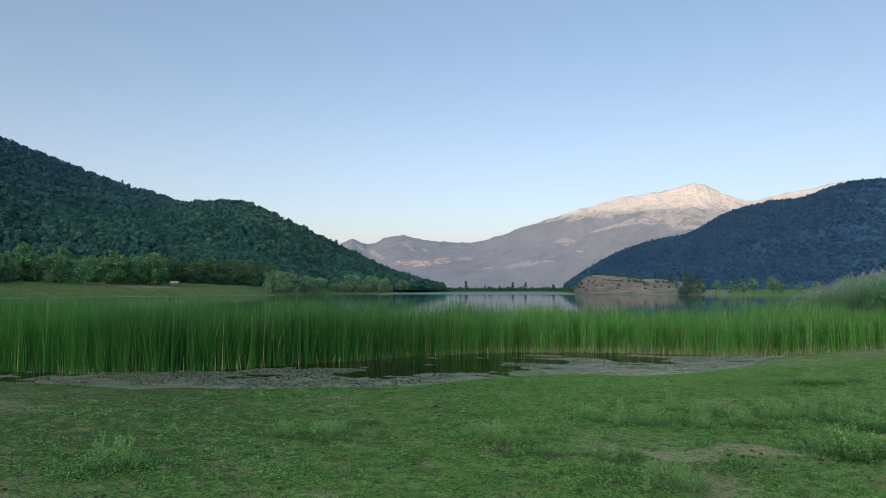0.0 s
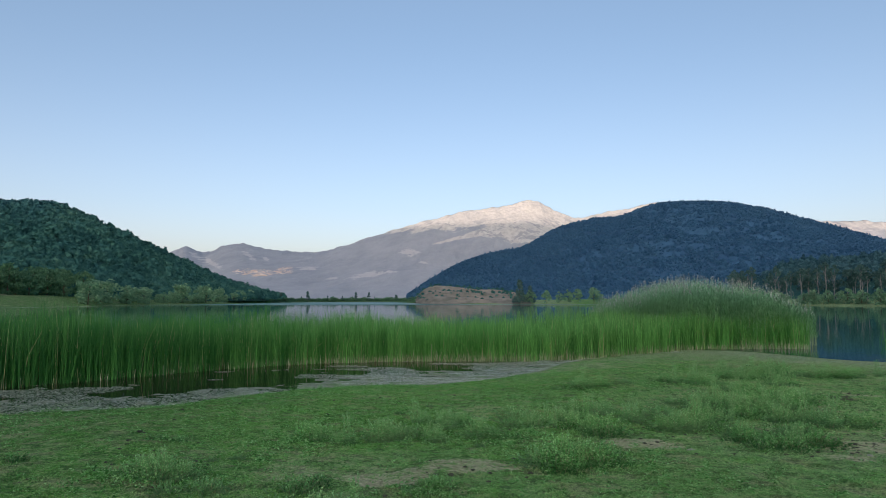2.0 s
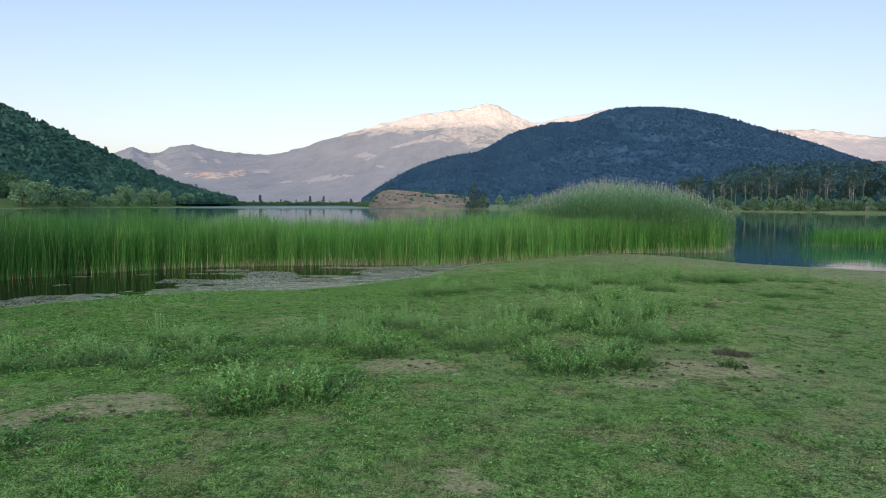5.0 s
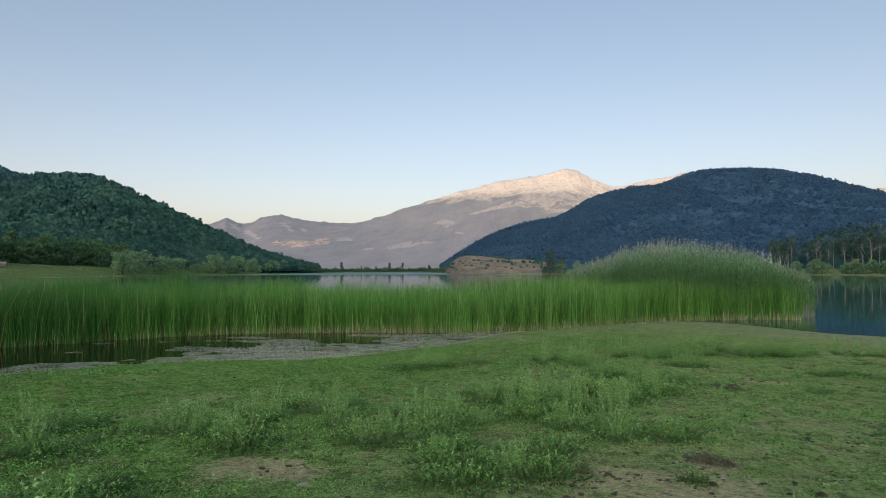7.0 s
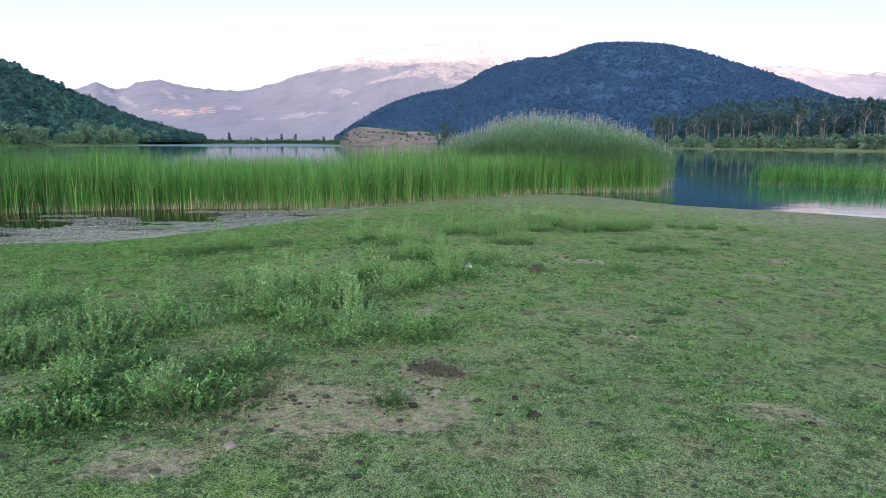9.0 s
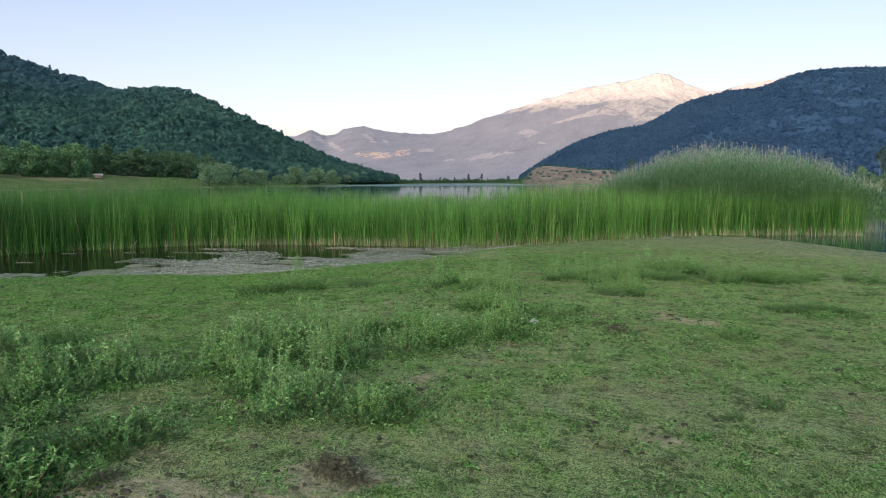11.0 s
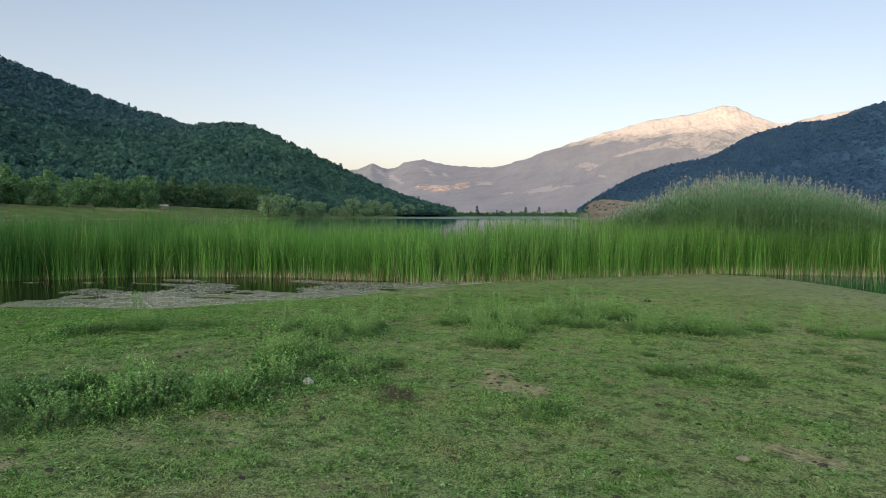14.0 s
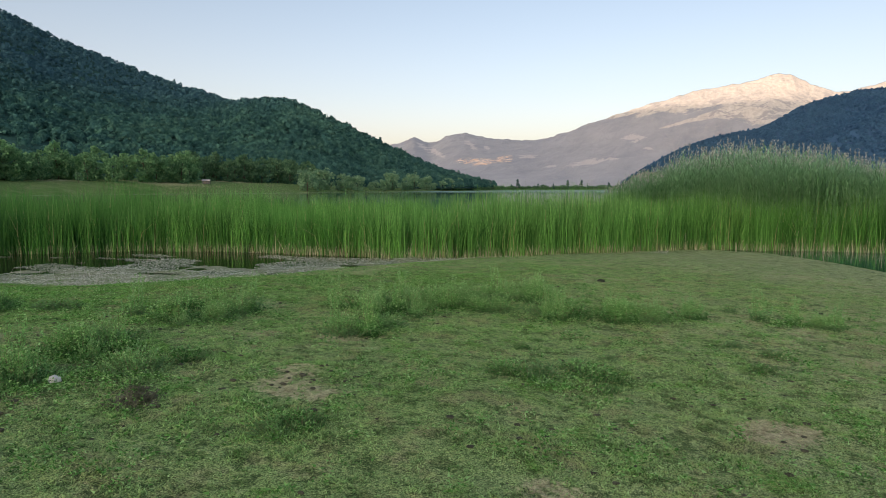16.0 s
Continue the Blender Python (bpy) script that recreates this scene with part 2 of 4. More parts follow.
START = [(0.8, 10.0, 0.42), (0.1, 10.1, 0.36), (-0.7, 9.45, 0.4), (-1.9, 7.6, 0.42), (-1.3, 7.1, 0.3), (0.0, 6.6, 0.4), (-0.3, 7.4, 0.18), (0.85, 7.4, 0.32),
         (1.8, 10.4, 0.3), (2.8, 9.3, 0.26), (-3.8, 7.0, 0.34), (-4.8, 5.0, 0.34), (0.8, 11.1, 0.45), (-2.6, 9.4, 0.22)]
WEEDS = BAND + OUTER + START


def weediness(x, y):
    """How thickly low herbs cover the soil round the weeds."""
    out = np.zeros(np.shape(x))
    wobble = fbm(x * 2.3, y * 2.3, 3, 77)
    for px, py, r in WEEDS:
        out = np.maximum(out, 1 - smooth(np.hypot((x - px) / 1.3, y - py) / r + 0.8 * wobble, 0.35, 1.2))
    return out


def margin_of(x, y):
    """Pale margin along the water's edge, widened to paint in grazing light on leaf tips."""
    d = near_edge(x) - y + 1.6 * fbm(x * 0.7, y * 0.7, 3, 79)
    return (1 - smooth(d, 1.5, 9.0)) * smooth(x, -1.0, 5.0) * (1 - smooth(x, 40, 60))


# ---- ground ----
def ground_material():
    m, t, b = material("meadow", 0.95, 0.04)
    big = noise_at(t, 0.22, 4, 0.6)
    mid = noise_at(t, 1.7, 5, 0.65)
    fine = noise_at(t, 22, 5, 0.75)
    speck = noise_at(t, 9, 3, 0.6)
    lush = ramp(t, mid, [(0.3, (0.09, 0.23, 0.045)), (0.55, (0.18, 0.39, 0.08)), (0.75, (0.30, 0.48, 0.125))])
    dry = ramp(t, mid, [(0.3, (0.33, 0.38, 0.20)), (0.6, (0.47, 0.475, 0.29)), (0.8, (0.58, 0.53, 0.39))])
    px = xyz(t)
    side = calc(t, "ADD", calc(t, "MULTIPLY", px[0], 0.05), calc(t, "MULTIPLY", px[1], -0.012))
    lush, dry = greener(t, lush, 0.72, 0.82), greener(t, dry, 0.78, 0.88)
    green = mix(t, span(t, calc(t, "ADD", side, calc(t, "MULTIPLY", big, 0.9)), 0.22, 0.95), lush, dry)
    # Lusher green in the west, darkened further to paint in lens falloff.
    green = mix(t, calc(t, "MULTIPLY", span(t, calc(t, "ADD", px[0], calc(t, "MULTIPLY", calc(t, "SUBTRACT", big, 0.5), 7.0)), -1.0, -8.0), 0.8), green, (0.022, 0.095, 0.024))
    low = t.nodes.new("ShaderNodeAttribute")
    low.attribute_name = "weedy"
    # Soil is darkened under the weeds, painting in shade at their feet.
    green = mix(t, calc(t, "MULTIPLY", low.outputs["Fac"], 0.85), green, (0.018, 0.065, 0.018))
    patch = noise_at(t, 2.3, 4, 0.65)
    green = mix(t, calc(t, "MULTIPLY", span(t, patch, 0.54, 0.64), 0.55), green, (0.13, 0.36, 0.05))
    green = mix(t, calc(t, "MULTIPLY", span(t, patch, 0.48, 0.36), 0.6), green, (0.36, 0.32, 0.21))
    margin = t.nodes.new("ShaderNodeAttribute")
    margin.attribute_name = "margin"
    green = mix(t, calc(t, "MULTIPLY", span(t, calc(t, "ADD", margin.outputs["Fac"], calc(t, "MULTIPLY", calc(t, "SUBTRACT", mid, 0.5), 0.9)), 0.25, 0.75), 0.6), green, (0.45, 0.54, 0.33))
    # Dark mixes from here paint the shade of gaps between tufts and leaves.
    tuft = noise_at(t, 5.5, 4, 0.7)
    green = mix(t, calc(t, "MULTIPLY", span(t, tuft, 0.49, 0.39), 0.65), green, (0.035, 0.075, 0.026))
    green = mix(t, calc(t, "MULTIPLY", span(t, tuft, 0.54, 0.62), 0.5), green, (0.32, 0.48, 0.18))
    green = mix(t, calc(t, "MULTIPLY", span(t, speck, 0.45, 0.30), 0.5), green, (0.05, 0.09, 0.04))
    leaf = node(t, "TexVoronoi", Scale=110.0, Randomness=1.0)
    t.links.new(position(t), leaf.inputs["Vector"])
    tone = t.nodes.new("ShaderNodeSeparateXYZ")
    t.links.new(leaf.outputs["Color"], tone.inputs[0])
    green = mix(t, calc(t, "MULTIPLY", span(t, tone.outputs[0], 0.55, 0.95), 0.5), green, (0.44, 0.58, 0.26))
    green = mix(t, calc(t, "MULTIPLY", span(t, tone.outputs[1], 0.45, 0.15), 0.45), green, (0.03, 0.09, 0.025))
    green = mix(t, calc(t, "MULTIPLY", span(t, leaf.outputs["Distance"], 0.40, 0.70), 0.7), green, (0.02, 0.045, 0.015))
    green = mix(t, calc(t, "MULTIPLY", span(t, fine, 0.52, 0.66), 0.45), green, (0.44, 0.55, 0.25))
    green = mix(t, calc(t, "MULTIPLY", span(t, fine, 0.46, 0.34), 0.6), green, (0.03, 0.07, 0.025))
    dirt = ramp(t, fine, [(0.3, (0.18, 0.155, 0.10)), (0.5, (0.43, 0.38, 0.265)), (0.7, (0.61, 0.55, 0.42))])
    at = t.nodes.new("ShaderNodeAttribute")
    at.attribute_name = "bare"
    bare = span(t, calc(t, "ADD", at.outputs["Fac"], calc(t, "MULTIPLY", calc(t, "SUBTRACT", fine, 0.5), 1.4)), 0.40, 0.75)
    thin = calc(t, "MULTIPLY", calc(t, "MULTIPLY", span(t, big, 0.50, 0.62), span(t, mid, 0.45, 0.60)), 0.75)
    gaps = calc(t, "SUBTRACT", 1.0, calc(t, "MULTIPLY", span(t, speck, 0.52, 0.60), 0.7))
    col = mix(t, calc(t, "MULTIPLY", calc(t, "MULTIPLY", calc(t, "MAXIMUM", bare, thin), gaps), 0.58), green, dirt)
    z = xyz(t)[2]
    mud = span(t, calc(t, "ADD", z, calc(t, "MULTIPLY", mid, 0.10)), WATER + 0.14, WATER + 0.06)
    silt = ramp(t, fine, [(0.35, (0.09, 0.11, 0.075)), (0.5, (0.22, 0.25, 0.19)), (0.65, (0.42, 0.45, 0.38))])
    mud = calc(t, "MULTIPLY", mud, calc(t, "ADD", 0.08, calc(t, "MULTIPLY", span(t, px[0], 8.0, 3.0), 0.92)))
    col = mix(t, calc(t, "MULTIPLY", mud, 0.85), col, silt)
    t.links.new(calc(t, "SUBTRACT", 0.9, calc(t, "MULTIPLY", mud, 0.45)), b.inputs["Roughness"])
    t.links.new(col, b.inputs["Base Color"])
    h = calc(t, "ADD", calc(t, "ADD", calc(t, "MULTIPLY", fine, 0.6), mid), calc(t, "ADD", calc(t, "MULTIPLY", tuft, 1.3), calc(t, "MULTIPLY", speck, 0.7)))
    bump(t, b, h, 0.9, 0.05)
    return m


MEADOW = ground_material()
gx, gy = spread(-14, 20, 0.18, 4700, 1.095), spread(1, 28, 0.18, 4700, 1.095)
X, Y = np.meshgrid(gx, gy)
Z = land(X, Y)
ground = new("ground", mesh_from("ground", np.stack([X, Y, Z], -1).reshape(-1, 3), grid_faces(len(gy), len(gx)), MEADOW))
worn = ground.data.attributes.new("bare", "FLOAT", "POINT")
worn.data.foreach_set("value", bareness(X, Y).ravel().astype(np.float32))
shore = ground.data.attributes.new("margin", "FLOAT", "POINT")
shore.data.foreach_set("value", margin_of(X, Y).ravel().astype(np.float32))
herbs = ground.data.attributes.new("weedy", "FLOAT", "POINT")
herbs.data.foreach_set("value", weediness(X, Y).ravel().astype(np.float32))
tagged(ground, "uneven grazed green meadow sloping down to the lake shore", "ground", kind="structure")


# ---- lake ----
def water_material():
    m, t, b = material("lake_water", 0.03, 0.5)
    b.inputs["IOR"].default_value = 1.33
    px, py, _ = xyz(t)
    off = calc(t, "ADD", py, calc(t, "MULTIPLY", px, 0.45))
    t.links.new(mix(t, span(t, off, 32.0, 46.0), (0.016, 0.018, 0.010), (0.012, 0.120, 0.095)), b.inputs["Base Color"])
    broad = noise_at(t, 0.012, 3, 0.5, stretch=(0.5, 1.6, 1))
    ruffled = calc(t, "MULTIPLY", span(t, py, 312, 334), calc(t, "ADD", 0.6, calc(t, "MULTIPLY", span(t, broad, 0.36, 0.5), 0.4)))
    t.links.new(calc(t, "ADD", calc(t, "MULTIPLY", ruffled, 0.5), 0.035), b.inputs["Roughness"])
    ripple = noise_at(t, 1.3, 3, 0.5, stretch=(0.7, 1.5, 1))
    bump(t, b, ripple, 0.10, 0.03)
    return m


lake_mesh = bpy.data.meshes.new("lake")
lb = bmesh.new()
bmesh.ops.create_grid(lb, x_segments=24, y_segments=24, size=0.5)
for v in lb.verts:
    v.co = (v.co.x * 1500 - 150, v.co.y * 1000 + 480, WATER)
lb.to_mesh(lake_mesh)
lb.free()
lake_mesh.materials.append(water_material())
tagged(new("lake", lake_mesh), "calm dark lake mirroring hills and evening sky", "water", kind="structure")


# ---- hills and mountains ----
def hill(name, crest, crest_range, base_range, mat, label, foot=1.0, steps=(240, 60), power=1.0, relief=0.0, grain=40.0, seed=1, rough=0.0, back=0.35, along=1.0, category="hill", treads=0):
    """A body of land whose skyline rises to the crest curve (azimuth, elevation) seen from HOME."""
    top, far, near = curve(crest), curve(crest_range), curve(base_range)
    az = np.linspace(crest[0][0], crest[-1][0], steps[0])
    s = np.concatenate([np.linspace(0, 1, steps[1]), 1 + np.linspace(0, 1, 8)[1:]])

    def surface(a, q):
        r1, r0 = far(a), near(a)
        r = r0 + (r1 - r0) * np.minimum(q, 1) + r1 * back * np.maximum(q - 1, 0)
        high = r1 * np.tan(np.radians(top(a))) + 1.3
        k = np.clip(q, 0, 1)
        if treads:      # level treads with steep banks between them
            u = k * treads + 0.3 * k * (1 - k) * fbm(a * 1.3, k * 0, 3, seed + 5)
            k = np.clip((np.floor(u) + smooth(u - np.floor(u), 0.0, 0.35)) / treads, 0, 1)
        z = foot + (high - foot) * k ** power
        x, y = HOME[0] + r * np.sin(np.radians(a)), HOME[1] + r * np.cos(np.radians(a))
        n = fbm(x / grain, y / (grain * along), 7, seed, 0.58)
        ridged = 0.5 - 2.0 * np.abs(fbm(x / (grain * 0.8), y / (grain * 0.8 * along), 5, seed + 40))
        z = z + relief * (high - foot) * (n * 0.6 + ridged * 0.5) * k * (1.05 - k) * 3
        z = z + rough * fbm(a * 2.2, q * 9 + seed, 5, seed + 9, 0.6) * smooth(k, 0.7, 1.0)
        z = np.where(q > 1, z - (high + 60) * np.maximum(q - 1, 0) ** 1.3, z)
        return x, y, z

    A, Q = np.meshgrid(az, s)
    v = np.stack(surface(A, Q), -1).reshape(-1, 3)
    ob = new(name, mesh_from(name, v, grid_faces(len(s), len(az))[:, ::-1], mat))
    tagged(ob, label, category, kind="structure")
    return surface


def forest_floor(name, stops):
    m, t, b = material(name, 0.95, 0.02)
    n = noise_at(t, 0.05, 6, 0.7)
    col = ramp(t, n, stops)
    bump(t, b, noise_at(t, 0.25, 4, 0.6), 0.6, 2.0)
    t.links.new(col, b.inputs["Base Color"])
    return m


def bearing(t):
    """Compass angle from HOME and height angle of a point, in degrees."""
    px, py, z = xyz(t)
    dx, dy = calc(t, "SUBTRACT", px, HOME[0]), calc(t, "SUBTRACT", py, HOME[1])
    r = calc(t, "SQRT", calc(t, "ADD", calc(t, "MULTIPLY", dx, dx), calc(t, "MULTIPLY", dy, dy)))
    return (calc(t, "MULTIPLY", calc(t, "ARCTAN2", dx, dy), 57.2958), calc(t, "MULTIPLY", calc(t, "ARCTAN2", calc(t, "SUBTRACT", z, 1.3), r), 57.2958))


def outcrop(t, az, el, ragged, a, e, wide, tall, tilt=0.0):
    """A ragged oval of bare rock, 1 inside and 0 outside."""
    da = calc(t, "DIVIDE", calc(t, "SUBTRACT", az, a), wide)
    de = calc(t, "DIVIDE", calc(t, "SUBTRACT", calc(t, "SUBTRACT", el, e), calc(t, "MULTIPLY", calc(t, "SUBTRACT", az, a), tilt)), tall)
    d = calc(t, "SQRT", calc(t, "ADD", calc(t, "MULTIPLY", da, da), calc(t, "MULTIPLY", de, de)))
    return span(t, calc(t, "ADD", d, calc(t, "MULTIPLY", calc(t, "SUBTRACT", ragged, 0.5), 5.0)), 0.95, 0.75)


def mountain_rock():
    m, t, b = material("limestone_mountain", 0.95, 0.1)
    az, el = bearing(t)
    flat = (1.0, 0.25, 1.0)
    mid = noise_at(t, 0.009, 6, 0.7, stretch=flat)
    fine = noise_at(t, 0.05, 5, 0.7, stretch=flat)
    ragged = noise_at(t, 0.03, 6, 0.78, stretch=(1.0, 0.12, 1.6))
    # Scrub is paled and blued to put distance haze into its colour.
    scrub = ramp(t, mid, [(0.35, (0.335, 0.35, 0.39)), (0.65, (0.42, 0.43, 0.46))])
    scrub = mix(t, calc(t, "MULTIPLY", span(t, fine, 0.52, 0.64), 0.25), scrub, (0.47, 0.47, 0.48))
    rock = ramp(t, fine, [(0.3, (0.50, 0.47, 0.44)), (0.5, (0.64, 0.60, 0.555)), (0.7, (0.74, 0.70, 0.65))])
    wave = calc(t, "MULTIPLY", calc(t, "SUBTRACT", mid, 0.5), 1.6)
    # bare rock above the last trees; its edge and long tongue also paint in the sunlit patch
    line = calc(t, "ADD", calc(t, "MULTIPLY", calc(t, "ADD", az, 8.0), 0.07), 5.9)
    high = span(t, calc(t, "ADD", calc(t, "SUBTRACT", el, line), wave), -0.06, 0.10)
    east = span(t, calc(t, "ADD", calc(t, "SUBTRACT", el, calc(t, "SUBTRACT", 5.7, calc(t, "MULTIPLY", az, 0.22))), wave), -0.08, 0.12)
    east = calc(t, "MULTIPLY", east, span(t, calc(t, "ADD", az, calc(t, "MULTIPLY", wave, 2.0)), -0.6, 0.4))
    way = calc(t, "SUBTRACT", el, calc(t, "ADD", 4.95, calc(t, "MULTIPLY", calc(t, "ADD", az, 4.5), 0.235)))
    half = calc(t, "ADD", 0.05, calc(t, "MULTIPLY", calc(t, "MAXIMUM", calc(t, "ADD", az, 4.5), 0.0), 0.055))
    tongue = span(t, calc(t, "SUBTRACT", calc(t, "ABSOLUTE", calc(t, "ADD", way, calc(t, "MULTIPLY", wave, 0.25))), half), 0.06, -0.04)
    tongue = calc(t, "MULTIPLY", tongue, calc(t, "MULTIPLY", span(t, az, -4.7, -4.2), span(t, az, 2.4, 1.6)))
    east = calc(t, "MULTIPLY", east, span(t, az, 18.0, 15.0))
    ridge = calc(t, "MULTIPLY", calc(t, "MULTIPLY", span(t, calc(t, "ADD", el, wave), 4.6, 5.3), span(t, az, 16.0, 18.0)), 0.8)
    bare = calc(t, "MAXIMUM", calc(t, "MAXIMUM", high, east), calc(t, "MAXIMUM", tongue, ridge))
    # Grey gully streaks put relief shading into the rock colour.
    gully = noise_at(t, 0.012, 5, 0.7, stretch=(1.0, 0.5, 0.45))
    bushes = calc(t, "MULTIPLY", span(t, gully, 0.52, 0.58), calc(t, "ADD", 0.25, calc(t, "MULTIPLY", span(t, el, 7.4, 6.6), 0.5)))
    rock = mix(t, bushes, rock, (0.37, 0.365, 0.38))
    col = mix(t, bare, scrub, rock)
    # pale screes over the lower slopes, and ochre cliffs coloured bright in place of sunlight
    for spot in ((-6.6, 4.2, 0.85, 0.30, -0.05), (-10.2, 2.2, 1.5, 0.30, 0.18), (-8.2, 2.5, 0.5, 0.12, 0.0), (-15.4, 2.75, 0.8, 0.20, 0.05),
                 (-20.4, 3.75, 0.5, 0.22, -0.5), (-19.0, 3.5, 0.3, 0.14, -0.4), (-23.4, 3.1, 0.8, 0.25, -0.55), (-24.6, 3.6, 0.5, 0.22, -0.6), (-5.2, 3.3, 0.4, 0.12, 0.0),
                 (-13.4, 1.9, 0.5, 0.12, 0.2)):
        col = mix(t, calc(t, "MULTIPLY", outcrop(t, az, el, ragged, *spot), 0.55), col, (0.68, 0.64, 0.61))
    for spot in ((-19.8, 2.35, 1.9, 0.28, -0.02), (-17.7, 2.5, 0.9, 0.28, 0.12)):
        col = mix(t, calc(t, "MULTIPLY", outcrop(t, az, el, ragged, *spot), span(t, noise_at(t, 0.11, 4, 0.7, stretch=(1.0, 0.1, 1.8)), 0.43, 0.52)), col, mix(t, span(t, fine, 0.4, 0.6), (0.80, 0.56, 0.40), (0.93, 0.76, 0.62)))
    t.links.new(col, b.inputs["Base Color"])
    bump(t, b, calc(t, "ADD", fine, mid), 0.8, 14)
    return m


FLOOR, ROCK = forest_floor("forest_floor", [(0.35, (0.024, 0.070, 0.066)), (0.6, (0.036, 0.100, 0.090)), (0.75, (0.055, 0.130, 0.105))]), mountain_rock()
left_slope = hill("wooded_hill_west", [(-109.4, 13.95), (-84.4, 15.45), (-67.4, 14.75), (-56.2, 12.5), (-52.7, 10.92), (-48.7, 9.52), (-45, 8.36), (-42.2, 7.65), (-39.9, 6.95),
                            (-38.3, 7.16), (-35.5, 7.12), (-33.3, 6.5), (-31, 5.4), (-28.7, 4.3), (-26.3, 3.15), (-23.6, 1.9), (-20.5, 0.88), (-18.1, 0.3), (-16.5, 0.05)],
                  [(-109.4, 700), (-57, 760), (-45, 720), (-41, 640), (-38, 540), (-33, 500), (-26, 520), (-16.5, 760)],
                  [(-110, 190), (-57, 290), (-45, 320), (-36, 365), (-28, 430), (-22, 490), (-16.5, 700)],
                  FLOOR, "steep hillside covered in dark green woodland", power=1.15, relief=0.10, grain=120, seed=2, rough=0)
# Blue in this floor colour paints in the distance haze.
FAR_FLOOR = forest_floor("hazed_far_floor", [(0.35, (0.045, 0.115, 0.205)), (0.6, (0.051, 0.128, 0.222)), (0.75, (0.059, 0.142, 0.236))])
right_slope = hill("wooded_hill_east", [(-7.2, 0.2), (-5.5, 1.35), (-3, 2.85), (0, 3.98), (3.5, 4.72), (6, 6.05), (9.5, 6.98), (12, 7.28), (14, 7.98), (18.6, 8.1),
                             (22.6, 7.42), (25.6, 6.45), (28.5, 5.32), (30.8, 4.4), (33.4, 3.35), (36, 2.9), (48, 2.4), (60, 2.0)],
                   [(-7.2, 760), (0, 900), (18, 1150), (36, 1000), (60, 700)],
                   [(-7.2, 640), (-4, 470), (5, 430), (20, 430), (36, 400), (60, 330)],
                   FAR_FLOOR, "rounded hill covered in dark woodland, tinted blue for haze", power=1.1, relief=0.16, grain=170, seed=4, rough=0)
pine_slope = hill("pine_slope", [(20.0, 0.1), (22, 1.1), (23.5, 2.1), (25.6, 2.75), (28.5, 2.8), (31.6, 2.85), (36, 2.45), (48, 2.2), (62, 1.5)],
                  [(20, 480), (30, 450), (62, 330)], [(20, 376), (25, 346), (36, 300), (50, 235), (62, 175)],
                  FLOOR, "low dark slope of pine wood behind the shore", foot=1.6, relief=0.12, grain=60, seed=29, steps=(120, 40), back=0.15)
mountain = hill("limestone_mountain", [(-40, 3.0), (-31, 3.6), (-27, 3.9), (-26.2, 4.1), (-25.5, 4.42), (-24.8, 4.15), (-24, 3.88), (-22.7, 4.45), (-21.3, 4.7), (-18.9, 4.4), (-14.9, 4.2), (-11.4, 5.1), (-7.4, 6.3),
                            (-3.5, 7.36), (2.1, 8.36), (4.8, 8.66), (6.4, 7.85), (8.1, 7.12), (9.8, 7.3), (12.2, 7.72), (14.4, 8.15), (20, 7.0), (28, 5.0)],
                [(-40, 3200), (-25, 3300), (-15, 3700), (5, 4200), (14, 4300), (28, 4300)],
                [(-40, 1500), (-15, 1500), (5, 1600), (28, 1700)],
                ROCK, "bare pale limestone mountain with scrub slopes paled for haze", foot=4, steps=(520, 150), power=1.35, relief=0.17, grain=420, seed=7, rough=9, back=0.06, along=3.0, category="mountain")
ridge = hill("limestone_ridge", [(20, 5.0), (25, 6.1), (28, 5.85), (30, 5.7), (31.4, 5.55), (33.2, 5.15), (36, 5.0), (45, 5.6), (60, 4.5)],
             [(20, 3900), (60, 3700)], [(20, 2200), (60, 2000)],
             ROCK, "distant bare limestone ridge lit by the low sun", foot=4, steps=(260, 80), power=1.3, relief=0.2, grain=260, seed=13, rough=9, back=0.08, along=2.5, category="mountain")
# the range behind the meadow, whose shadow lies over the whole valley
hill("shading_range", [(104, 1.5), (150, 4.0), (170, 5.6), (182, 6.2), (190, 7.6), (200, 9.2), (207, 9.5), (225, 9.8), (250, 9.8)],
     [(104, 4500), (250, 4500)], [(104, 2500), (250, 2200)],
     FLOOR, "dark wooded range behind the meadow hiding the low sun", foot=2, steps=(90, 24), relief=0.08, grain=300, seed=17, back=0.03)


# ---- reeds ----
reed_front = curve([(-45, 9), (-30, 13.6), (-20, 16.2), (-15, 17.9), (-10.6, 22.4), (-8.4, 25.3), (-5.6, 27.5), (-1, 28.8), (3.5, 29.1), (7.5, 31.2), (10, 33.6),
                    (12, 35.4), (14.5, 36.2), (18.5, 36.8)])
reed_height = curve([(-45, 2.5), (-20, 2.55), (-14, 2.5), (-9, 2.35), (-5, 2.05), (0, 1.85), (4, 1.95), (8, 2.1), (12, 2.0), (19, 1.9)])


